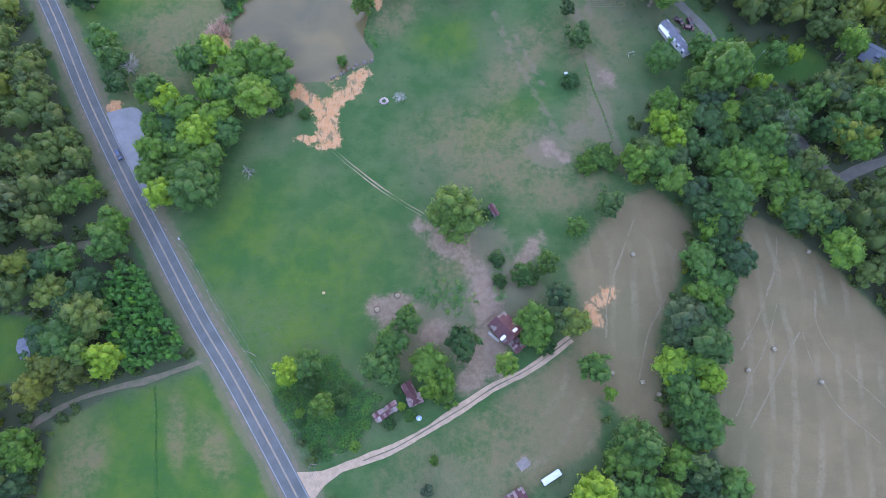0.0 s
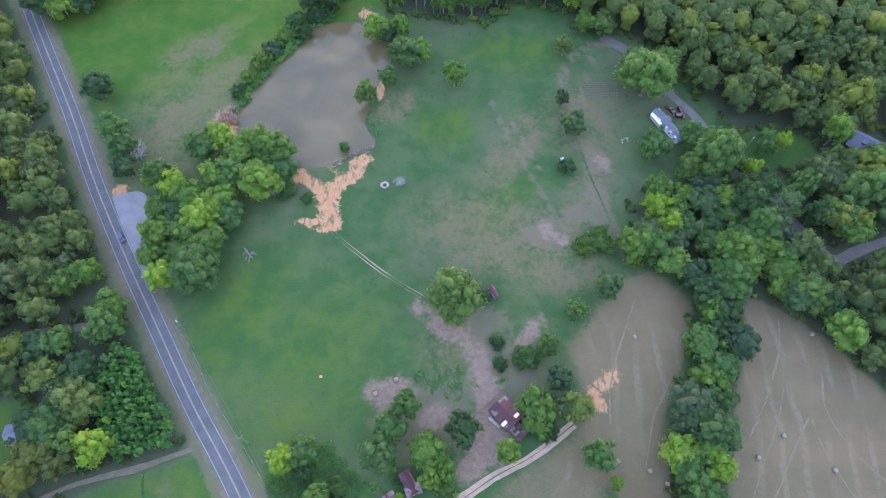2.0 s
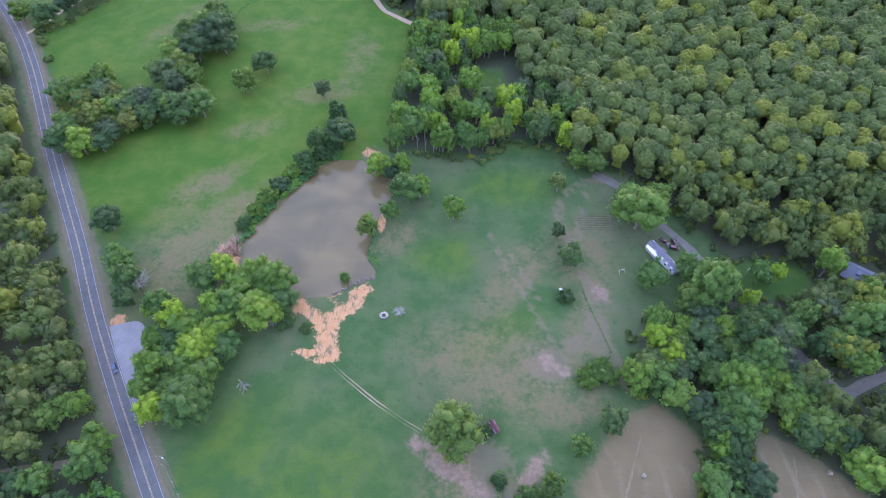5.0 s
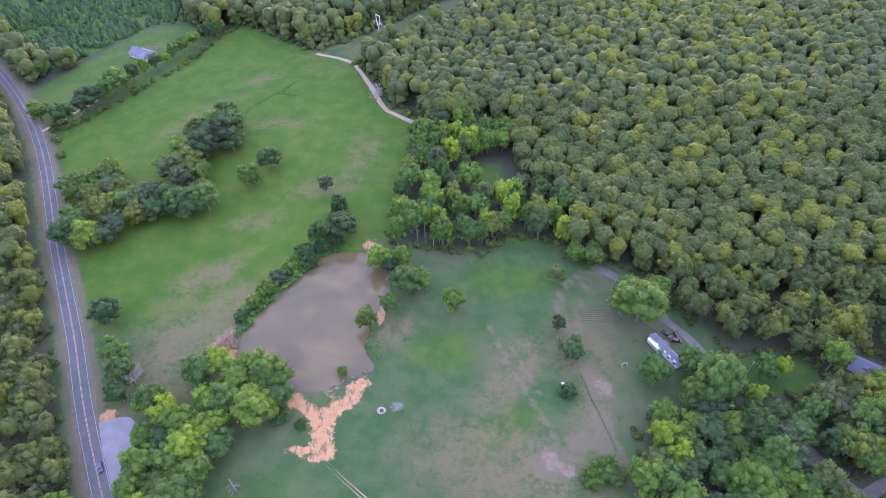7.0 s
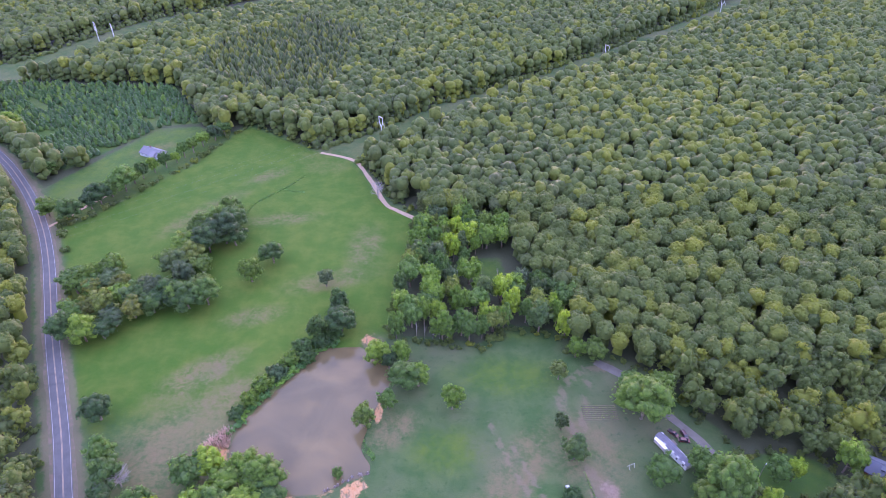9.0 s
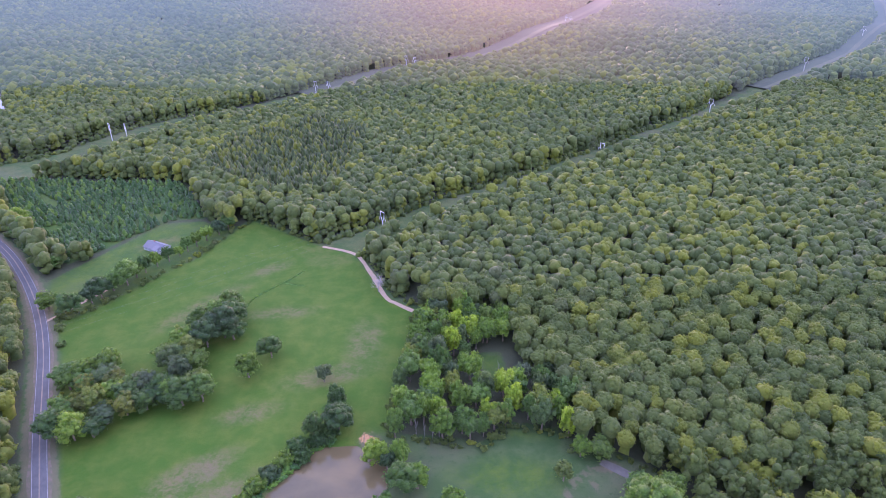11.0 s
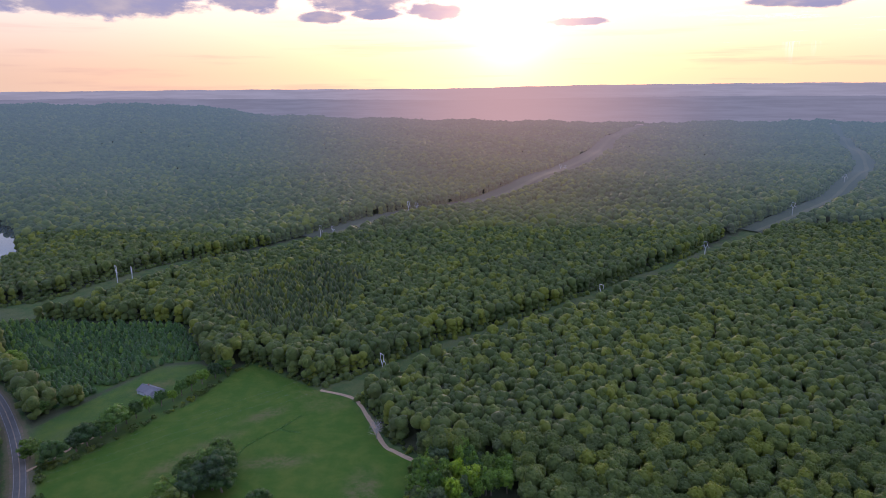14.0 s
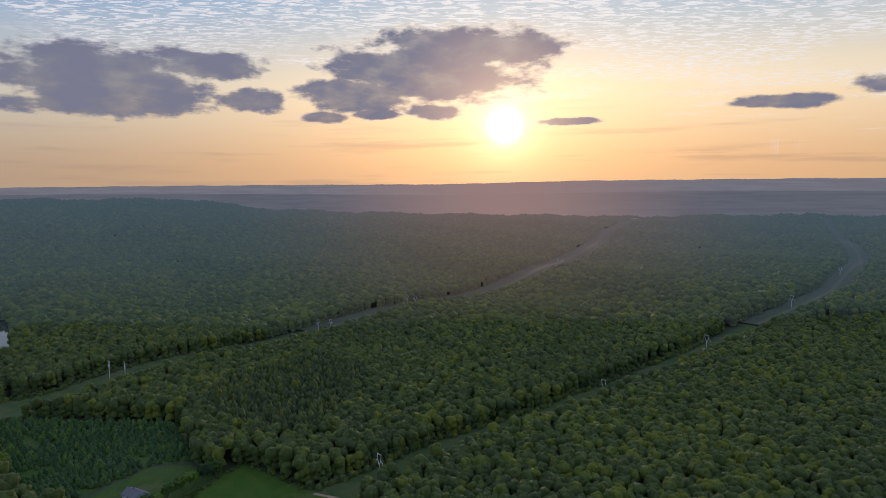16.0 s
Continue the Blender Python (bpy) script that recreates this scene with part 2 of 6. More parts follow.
def plain(name, col, col2=None, scale=1.0, rough=0.7, metal=0.0, bump=0.0, streak=(1, 1, 1)):
    """A surface of two mingled tones with fine grain and slight relief."""
    m, n = material(name)
    pos = n.scaled(n.add("ShaderNodeTexCoord").outputs["Object"], *streak)
    big, fine = n.noise(pos, scale, 5.0, 0.6), n.noise(pos, scale * 9, 3.0, 0.6)
    fac = n.ramp(n.math("ADD", n.math("MULTIPLY", big, 0.7), n.math("MULTIPLY", fine, 0.3)), 0.36, 0.64)
    c = n.mix(fac, rgb(*col), rgb(*(col2 or [v * 0.72 for v in col])))
    b = n.add("ShaderNodeBsdfPrincipled", {"Base Color": c, "Roughness": n.math("ADD", rough - 0.06, n.math("MULTIPLY", fine, 0.12)), "Metallic": metal})
    if bump:
        n.put(b.inputs["Normal"], n.add("ShaderNodeBump", {"Strength": bump, "Distance": 0.03, "Height": fine}).outputs[0])
    finish(n, b.outputs[0])
    return m


def leaf_material(name, col, per_tree, haze_sheen=0.12):
    """Leaves: light passes through them; tone varies by tree, by clump and by leaf."""
    m, n = material(name)
    pos = n.add("ShaderNodeNewGeometry").outputs["Position"]
    if per_tree:
        at = n.add("ShaderNodeAttribute")
        at.attribute_name = "tint"
        tint = n.add("ShaderNodeSeparateColor", {0: at.outputs["Color"]})
        t, hue = tint.outputs[0], tint.outputs[1]
    else:
        t = n.add("ShaderNodeObjectInfo").outputs["Random"]
        hue = n.math("FRACT", n.math("MULTIPLY", t, 7.31))
    isle = n.add("ShaderNodeNewGeometry").outputs["Random Per Island"]
    r, g, b = col
    c = n.mix(t, rgb(r * 0.76, g * 0.80, b * 0.86), rgb(r * 1.24, g * 1.18, b * 1.08))
    c = n.mix(n.ramp(hue, 0.66, 0.95), c, rgb(r * 1.8, g * 1.48, b * 0.72))
    c = n.mix(n.ramp(hue, 0.22, 0.0), c, rgb(r * 0.95, g * 0.85, b * 1.25))
    lump = n.noise(pos, 0.55, 5.0, 0.7)
    fine = n.noise(pos, 2.2, 4.0, 0.75)
    c = n.mix(n.math("MULTIPLY", n.ramp(lump, 0.42, 0.62), 0.4 if per_tree else 0.8), c, n.mix(1.0, c, rgb(0.50, 0.58, 0.6), "MULTIPLY"))
    c = n.mix(n.math("MULTIPLY", n.math("ADD", n.math("MULTIPLY", isle, 0.5), n.math("MULTIPLY", fine, 0.7)), 0.42 if per_tree else 0.75), c, n.mix(1.0, c, rgb(2.0, 1.8, 1.5), "MULTIPLY"))
    bump = n.add("ShaderNodeBump", {"Strength": 0.5 if per_tree else 0.8, "Distance": 0.6, "Height": n.math("ADD", fine, lump)}).outputs[0]
    # pinkish grazing sheen imitates evening haze over the leaves
    body = n.add("ShaderNodeBsdfPrincipled", {"Base Color": c, "Roughness": 0.62, "Specular IOR Level": 0.25 if per_tree else 0.35, "Sheen Weight": haze_sheen, "Sheen Roughness": 0.45, "Sheen Tint": rgb(1.0, 0.80, 0.92), "Normal": bump})
    thin = n.add("ShaderNodeBsdfTranslucent", {0: n.mix(1.0, c, rgb(1.2, 1.25, 0.7), "MULTIPLY")})
    mix = n.add("ShaderNodeMixShader", {0: 0.48, 1: body.outputs[0], 2: thin.outputs[0]})
    finish(n, mix.outputs[0])
    return m


BARK = plain("bark", (0.16, 0.12, 0.09), (0.24, 0.20, 0.16), 2.0, 0.9, bump=0.5)
BARK_PALE = plain("pale_bark", (0.30, 0.28, 0.26), (0.21, 0.19, 0.17), 2.0, 0.9)
LEAVES = {
    "m": leaf_material("leaves_green", (0.076, 0.162, 0.035), False),
    "b": leaf_material("leaves_bright", (0.110, 0.212, 0.028), False),
    "d": leaf_material("leaves_dark", (0.046, 0.106, 0.030), False),
    "g": leaf_material("leaves_grey", (0.076, 0.130, 0.050), False),
    "y": leaf_material("leaves_yellow", (0.115, 0.150, 0.028), False),
    "s": leaf_material("leaves_shrub", (0.054, 0.124, 0.034), False),
}
WOOD_LEAVES = leaf_material("leaves_of_the_woods", (0.094, 0.142, 0.040), True, 0.10)
BRUSH_LEAVES = leaf_material("bramble_leaves", (0.080, 0.196, 0.056), True)
GROVE_LEAVES = leaf_material("grove_needles", (0.098, 0.230, 0.050), True, 0.12)
OLD_PINE_LEAVES = leaf_material("old_pine_needles", (0.078, 0.120, 0.040), True, 0.2)
PINE_LEAVES = leaf_material("pine_needles", (0.074, 0.164, 0.054), True, 0.3)


def ground_material():
    m, n = material("farmland")
    pos = n.add("ShaderNodeNewGeometry").outputs["Position"]

    def masks(name):
        at = n.add("ShaderNodeAttribute")
        at.attribute_name = name
        s = n.add("ShaderNodeSeparateColor", {0: at.outputs["Color"]})
        return [*s.outputs, at.outputs["Alpha"]]

    dry, bare, lush, litter = masks("cover")
    orange, worn, mown, _ = masks("wear")
    wide, mid, fine, grain = n.noise(pos, 0.018, 4.0, 0.6), n.noise(pos, 0.085, 5.0, 0.65, 0.15), n.noise(pos, 0.5, 5.0, 0.7), n.noise(pos, 2.4, 3.0, 0.7)

    def torn(v, amount=0.75, lo=0.30, hi=0.70):
        """A mask with a ragged edge."""
        rag = n.math("ADD", n.math("MULTIPLY", n.math("SUBTRACT", mid, 0.5), amount), n.math("MULTIPLY", n.math("SUBTRACT", fine, 0.5), amount * 0.8))
        return n.ramp(n.math("ADD", v, n.math("MULTIPLY", rag, n.math("MULTIPLY", n.math("SUBTRACT", 1.0, n.math("ABSOLUTE", n.math("SUBTRACT", n.math("MULTIPLY", v, 2.0), 1.0))), 1.6))), lo, hi)

    grass = n.mix(n.ramp(mid, 0.36, 0.66), rgb(0.039, 0.085, 0.024), rgb(0.068, 0.105, 0.037))
    grass = n.mix(n.ramp(wide, 0.45, 0.68), grass, rgb(0.096, 0.108, 0.054))
    tuft = n.ramp(n.noise(pos, 0.30, 4.0, 0.7, 0.2), 0.56, 0.68)
    grass = n.mix(n.math("MULTIPLY", tuft, 0.55), grass, rgb(0.026, 0.068, 0.020))
    rich = n.mix(n.ramp(mid, 0.35, 0.7), rgb(0.040, 0.100, 0.008), rgb(0.074, 0.118, 0.015))
    c = n.mix(torn(lush, 0.9, 0.0, 1.0), grass, rich)
    hay = n.mix(n.ramp(mid, 0.35, 0.65), rgb(0.176, 0.132, 0.072), rgb(0.146, 0.114, 0.061))
    hay = n.mix(n.math("MULTIPLY", n.ramp(wide, 0.45, 0.62), 0.30), hay, rgb(0.100, 0.112, 0.056))
    # mower swaths
    curve = n.vmath("LENGTH", n.vmath("SUBTRACT", n.scaled(pos, 1.0, 0.6, 0.0), (20.0, 30.0, 0.0)).outputs[0], (0, 0, 0)).outputs["Value"]
    curve = n.math("ADD", curve, n.math("MULTIPLY", wide, 12.0))
    bend = n.math("SINE", n.math("MULTIPLY", curve, 0.85))
    swath = n.math("MULTIPLY", n.ramp(bend, 0.35, 1.0), n.math("MULTIPLY", n.ramp(fine, 0.25, 0.60), n.ramp(n.noise(pos, 0.03, 2.0, 0.5), 0.40, 0.62)))
    hay = n.mix(n.math("MULTIPLY", n.math("MULTIPLY", swath, mown), 0.36), hay, rgb(0.26, 0.21, 0.14))
    c = n.mix(torn(dry, 0.9, 0.08, 0.95), c, hay)
    soil = n.mix(n.ramp(fine, 0.3, 0.7), rgb(0.178, 0.122, 0.088), rgb(0.235, 0.172, 0.126))
    clay = n.mix(n.ramp(fine, 0.3, 0.7), rgb(0.42, 0.200, 0.086), rgb(0.44, 0.26, 0.135))
    c = n.mix(n.math("MULTIPLY", torn(worn, 1.3, 0.2, 0.8), 0.55), c, n.mix(n.ramp(fine, 0.35, 0.65), rgb(0.165, 0.118, 0.084), rgb(0.150, 0.126, 0.082)))
    c = n.mix(n.math("MULTIPLY", torn(bare, 0.9, 0.12, 0.88), 0.9), c, soil)
    scrape = n.noise(n.scaled(pos, 1.0, 0.22, 1.0), 1.1, 4.0, 0.7, 0.4)
    clay = n.mix(n.math("MULTIPLY", n.ramp(n.noise(n.scaled(pos, 1.0, 0.4, 1.0), 0.35, 4.0, 0.7, 0.8), 0.50, 0.62), 0.8), clay, n.mix(0.5, soil, grass))
    c = n.mix(n.math("MULTIPLY", torn(orange, 1.5, 0.28, 0.62), n.ramp(scrape, 0.22, 0.48)), c, clay)
    c = n.mix(torn(litter), c, n.mix(fine, rgb(0.040, 0.062, 0.028), rgb(0.074, 0.074, 0.044)))
    c = n.mix(n.math("MULTIPLY", n.ramp(grain, 0.3, 0.75), 0.62), c, n.mix(1.0, c, rgb(0.66, 0.70, 0.66), "MULTIPLY"))
    bump = n.add("ShaderNodeBump", {"Strength": 0.7, "Distance": 0.25, "Height": n.math("ADD", fine, grain)}).outputs[0]
    b = n.add("ShaderNodeBsdfPrincipled", {"Base Color": c, "Roughness": 0.9, "Specular IOR Level": 0.2, "Normal": bump})
    finish(n, b.outputs[0])
    return m


def water_material(name, silt):
    m, n = material(name)
    pos = n.add("ShaderNodeNewGeometry").outputs["Position"]
    drift = n.noise(pos, 0.045, 4.0, 0.55, 0.8)
    c = n.mix(n.ramp(drift, 0.35, 0.65), rgb(*silt), rgb(*[v * 1.18 for v in silt]))
    bump = n.add("ShaderNodeBump", {"Strength": 0.03, "Distance": 0.05, "Height": n.noise(pos, 1.6, 3.0, 0.6)}).outputs[0]
    b = n.add("ShaderNodeBsdfPrincipled", {"Base Color": c, "Roughness": 0.03, "IOR": 1.36, "Normal": bump})
    finish(n, b.outputs[0])
    return m


GROUND = ground_material()
POND_WATER = water_material("silty_water", (0.104, 0.083, 0.040))
LAKE_WATER = water_material("lake_water", (0.05, 0.06, 0.06))
ASPHALT = plain("worn_asphalt", (0.092, 0.095, 0.092), (0.070, 0.073, 0.070), 0.25, 0.85, bump=0.2)
WHITE_LINE = plain("white_road_paint", (0.33, 0.32, 0.31), (0.22, 0.22, 0.22), 0.6, 0.7)
YELLOW_LINE = plain("yellow_road_paint", (0.38, 0.26, 0.15), (0.24, 0.19, 0.14), 0.6, 0.7)
GRAVEL = plain("grey_gravel", (0.19, 0.19, 0.195), (0.15, 0.15, 0.152), 0.22, 0.95, bump=0.5)
DUST = plain("pale_dust", (0.36, 0.255, 0.17), (0.26, 0.19, 0.125), 0.5, 0.95, bump=0.4)
TRACK_DUST = plain("track_dust", (0.27, 0.19, 0.13), (0.17, 0.15, 0.09), 0.6, 0.95)
SHOULDER = plain("road_shoulder", (0.150, 0.108, 0.076), (0.085, 0.092, 0.048), 0.35, 0.95, bump=0.4)


# ---- mesh helpers ----
def mesh_of(name, verts, tris, mat, smooth=False, tint=None):
    """A mesh out of arrays of corners and triangles."""
    me = bpy.data.meshes.new(name)
    verts, tris = np.asarray(verts, np.float32), np.asarray(tris, np.int32)
    me.vertices.add(len(verts))
    me.vertices.foreach_set("co", verts.ravel())
    me.loops.add(tris.size)
    me.loops.foreach_set("vertex_index", tris.ravel())
    me.polygons.add(len(tris))
    me.polygons.foreach_set("loop_start", np.arange(0, tris.size, 3, dtype=np.int32))
    me.polygons.foreach_set("use_smooth", np.full(len(tris), smooth))
    if tint is not None:
        at = me.attributes.new("tint", "FLOAT_COLOR", "POINT")
        at.data.foreach_set("color", np.asarray(tint, np.float32).ravel())
    me.materials.append(mat)
    me.update(calc_edges=True)
    return me


def part(name, bm, mat, parent, label=""):
    """Links a bmesh as one mesh object under a thing or a part."""
    me = bpy.data.meshes.new(name)
    bm.to_mesh(me)
    bm.free()
    me.materials.append(mat)
    ob = new(name, me)
    ob.parent = parent
    if label:
        tagged(ob, label)
    return ob


def thing(name, m, label, category, group=""):
    ob = new(name)
    ob.empty_display_size = 0.5
    ob.matrix_basis = m
    return tagged(ob, label, category, group)


def box(bm, x0, x1, y0, y1, z0, z1, bevel=0.0):
    made = bmesh.ops.create_cube(bm, size=1.0, matrix=Matrix.LocRotScale(((x0 + x1) / 2, (y0 + y1) / 2, (z0 + z1) / 2), None, (x1 - x0, y1 - y0, z1 - z0)))
    if bevel:
        edges = {e for v in made["verts"] for e in v.link_edges}
        bmesh.ops.bevel(bm, geom=list(edges), offset=bevel, segments=2, affect="EDGES")
    return bm


def tube(bm, pts, radii, sides=6):
    """A tapering limb through the points."""
    rings = []
    pts = [Vector(p) for p in pts]
    for i, (p, r) in enumerate(zip(pts, radii)):
        way = (pts[min(i + 1, len(pts) - 1)] - pts[max(i - 1, 0)]).normalized()
        q = way.to_track_quat("Z", "Y")
        rings.append([bm.verts.new(p + q @ Vector((r * math.cos(a), r * math.sin(a), 0))) for a in [2 * math.pi * k / sides for k in range(sides)]])
    for a, b in zip(rings[:-1], rings[1:]):
        for k in range(sides):
            bm.faces.new((a[k], a[(k + 1) % sides], b[(k + 1) % sides], b[k]))
    bm.faces.new(rings[-1])
    bm.faces.new(rings[0][::-1])
    return bm


def ribbon(name, line, half, z, mat, ragged=0.0, shift=0.0, thick=0.1):
    """A strip of paving along a line, with thickness and worn edges."""
    line = np.asarray(line)
    way = np.gradient(line, axis=0)
    way /= np.linalg.norm(way, axis=1)[:, None] + 1e-9
    side = np.stack([way[:, 1], -way[:, 0]], 1)
    n = len(line)
    rng = np.random.RandomState(len(name) * 7 + n)
    w1 = half + ragged * np.convolve(rng.uniform(-1, 1, n + 4), np.ones(5) / 3, "valid")
    w2 = half + ragged * np.convolve(rng.uniform(-1, 1, n + 4), np.ones(5) / 3, "valid")
    a, b = line + side * (shift - w1)[:, None], line + side * (shift + w2)[:, None]
    h = ground_height(line[:, 0], line[:, 1]) + z
    v = np.concatenate([np.c_[a, h], np.c_[b, h], np.c_[a, h - thick], np.c_[b, h - thick]])
    i = np.arange(n - 1)
    t = [np.c_[i, i + n, i + 1], np.c_[i + 1, i + n, i + n + 1], np.c_[i, i + 1, i + 2 * n], np.c_[i + 1, i + 2 * n + 1, i + 2 * n],
         np.c_[i + n, i + 3 * n, i + n + 1], np.c_[i + n + 1, i + 3 * n, i + 3 * n + 1]]
    return new(name, mesh_of(name, v, np.concatenate(t), mat))


# ---- ground ----
def spread(lo, hi, step, out_lo, out_hi):
    """Even steps in the middle, growing ones outside."""
    mid = list(np.arange(lo, hi + 0.1, step))
    s, v, low = step, lo, []
    while v > out_lo:
        s *= 1.09
        v -= s
        low.append(v)
    s, v, high = step, hi, []
    while v < out_hi:
        s *= 1.045
        v += s
        high.append(v)
    return np.array(low[::-1] + mid + high)


def clear(sd, width):
    return np.clip(sd / width + 0.5, 0, 1)


def spots(rows, x, y, width=5.0):
    out = np.zeros_like(x)
    for cx, cy, rx, ry, turn in rows:
        c, s = math.cos(radians(turn)), math.sin(radians(turn))
        u, v = ((x - cx) * c + (y - cy) * s) / rx, (-(x - cx) * s + (y - cy) * c) / ry
        out = np.maximum(out, np.clip(1.5 - np.hypot(u, v), 0, 1))
    return out


def strokes(rows, x, y):
    """Bands along segments: half at the given half width."""
    out = np.zeros_like(x)
    for ax, ay, bx, by, w in rows:
        out = np.maximum(out, np.clip(1.0 - away([(ax, ay), (bx, by)], x, y) / (2 * w), 0, 1))
    return out


def build_ground():
    xs, ys = spread(-300, 240, 3.0, -4900, 4900), spread(-50, 470, 3.0, -2500, 4900)
    gx, gy = np.meshgrid(xs, ys)
    x, y = gx.ravel(), gy.ravel()
    z = ground_height(x, y)
    nx, ny = len(xs), len(ys)
    i = (np.arange(ny - 1)[:, None] * nx + np.arange(nx - 1)[None]).ravel()
    tris = np.concatenate([np.c_[i, i + 1, i + nx], np.c_[i + 1, i + nx + 1, i + nx]])
    me = mesh_of("ground", np.c_[x, y, z], tris, GROUND, True)
    road = smooth_line(ROAD)
    cut = np.minimum(away(CUT_EAST, x, y), away(CUT_WEST, x, y) - 13)
    lawns = np.max([clear(inside(p, x, y), 6) for p in (LAWN_SW, LAWN_WEST, LAWN_EAST, YARD_NORTH, ROW_STRIP, GLADE, PINES)], axis=0)
    main = clear(inside(OPEN_MAIN, x, y), 5)
    hay = np.max([clear(inside(p, x, y), 5) * part_of for p, part_of in ((HAY_EAST, 0.85), (HAY_SOUTH, 0.42 + 0.35 * ease(x, 5, 45)), (HAY_FAR_EAST, 0.95))], axis=0)
    pasture = main * ease(y, 150, 190) * (1 - ease(x, -45, -25) * (1 - ease(y, 215, 235)))
    verge = clear(24 - cut, 14) * 0.26
    dry = np.maximum(np.maximum(hay, verge), spots([(-104, 162, 36, 28, 60), (-108, 152, 16, 14, 0), (-95, 185, 22, 10, 50), (4, 66, 14, 10, 20), (20, 108, 36, 22, -20), (-110, 200, 24, 10, 40), (30, 150, 10, 30, -35), (58, 130, 9, 34, -20),
                                 (-60, 270, 30, 10, 20), (-150, 340, 40, 9, 55), (-100, 330, 26, 8, 10), (-120, 385, 20, 7, 40), (-95, 240, 20, 8, 20), (-45, 300, 12, 26, 0), (-70, 190, 10, 20, -30), (-215, 425, 20, 9, 40), (-20, 170, 14, 9, 40), (45, 95, 20, 12, 0), (60, 160, 16, 22, 0), (-118, -2, 10, 16, 0), (-88, 8, 4, 15, 10), (-75, 2, 6, 14, 30), (-215, 830, 60, 22, 55), (-90, 1020, 60, 24, 52), (110, 1290, 60, 24, 52), (360, 1750, 60, 30, 65), (620, 1050, 60, 20, 45)], x, y) * np.where(y > 225, 0.42, 0.54) * (1 - hay))
    lush = np.maximum(pasture * 0.9, np.maximum(lawns * 0.6, spots([(-48, 52, 40, 26, 55), (-75, 75, 30, 16, 60), (3, 160, 16, 12, 0), (22, 122, 22, 7, 35), (30, 200, 26, 12, 0)], x, y) * 0.55))
    lush = np.maximum(lush, clear(24 - cut, 14) * 0.25)
    lush = np.where(hay > 0.3, lush * 0.2, lush)
    litter = (1 - clear(inside(OPEN_MAIN, x, y) + 5, 5)) * (1 - hay) * (1 - lawns) * (1 - clear(18 - cut, 8)) * clear(away(road, x, y) - 9, 5)
    # darkens the cleared strips with a share of the woods-floor tone
    litter = np.maximum(litter, clear(22 - cut, 12) * 0.2 * ease(y, 430, 480))
    bare = np.maximum(spots([(-17, 49, 8, 5, 20), (-3, 40, 6, 4, 30), (9, 23, 6, 4, 10), (15, 53, 5, 12, 10), (29, 66, 2.5, 6, -15), (-9, 79, 3, 3, 0), (13, 33, 8, 8, 0), (27, -3, 3, 2, 0), (-34, 8.7, 1.6, 1.6, 0), (-36.4, 3.5, 1.6, 3.2, 30), (32, 70, 2.5, 3.5, 0), (34, 73, 1.8, 5, -20), (2, 73, 7, 7, 0), (-22, 49, 5, 4, 0), (40, 111, 3, 4.5, 15), (46, 107, 3, 2, 0), (65, 142, 3, 3.5, 0), (76, 205, 3, 2.5, 0)], x, y),
                      clear(1.3 - away(LANE_YARD, x, y), 5))
    worn = np.maximum(spots([(40, 110, 8, 9, 0), (52, 118, 6, 4, 0), (16, 73, 8, 7, 0), (20, 52, 14, 16, 0), (75, 206, 5, 4, 0), (-5, 40, 18, 12, 20), (64, 140, 5, 4, 0), (62, 120, 4, 18, 12), (-33, 220, 5, 7, 0)], x, y),
                      np.maximum(clear(7.5 - away(road, x, y), 3) * 0.9, strokes([(77, 206, 65, 204, 1.6), (65, 204, 57, 197, 1.6), (57, 197, 52, 186, 1.5), (52, 186, 54, 170, 1.4), (20, 175, 28, 152, 0.9), (28, 152, 44, 117, 0.9), (29, 163, 39, 139, 0.9), (58, 152, 61, 135, 1.6), (61, 135, 68, 100, 2.2), (66, 196, 56, 160, 1.2)], x, y)))
    orange = strokes([(-62, 140, -46, 126, 2.8), (-31, 144, -46, 125, 2.9), (-46, 126, -43, 113, 4.0), (-55, 115, -40, 113, 2.2), (-45, 140, -36, 141, 1.5)], x, y)
    orange = np.maximum(orange - 0.9 * spots([(-40, 138.5, 1.5, 3.2, 0)], x, y), 0)
    orange = np.maximum(orange, spots([(-89, 158, 4, 4, 0), (52, 46, 2.2, 5, 10), (57, 53, 5, 3, 30), (-28, 196, 2, 8, -20), (-27, 178, 1.5, 8, -12),
                    (-128, 128, 3, 3, 0), (-34, 223, 4, 3, 0), (-85, 1030, 22, 9, 50), (400, 1830, 60, 18, 62), (640, 1080, 30, 6, 46)], x, y))
    for name, chans in (("cover", (dry, bare, lush, litter)), ("wear", (orange, worn, hay, hay))):
        at = me.attributes.new(name, "FLOAT_COLOR", "POINT")
        at.data.foreach_set("color", np.stack(chans, 1).astype(np.float32).ravel())
    tagged(new("ground", me), "green pasture and mown hay land with bare earth patches", "ground", kind="structure")


build_ground()


def sheet(name, outline, z, mat, grow=1.0):
    """A level sheet with a smooth outline."""
    c = np.mean(outline, axis=0)
    pts = smooth_line([*outline, outline[0]], 2.0)[:-1]
    bm = bmesh.new()
    bm.faces.new([bm.verts.new((c[0] + (p[0] - c[0]) * grow, c[1] + (p[1] - c[1]) * grow, z)) for p in pts])
    bmesh.ops.triangulate(bm, faces=bm.faces[:])
    bm.normal_update()
    if sum(f.normal.z for f in bm.faces) < 0:
        bmesh.ops.reverse_faces(bm, faces=bm.faces[:])
    return part(name, bm, mat, None)


tagged(sheet("pond_water", POND, -0.45, POND_WATER, 1.06), "still brown silty farm pond water between earth banks", "pond", kind="structure")
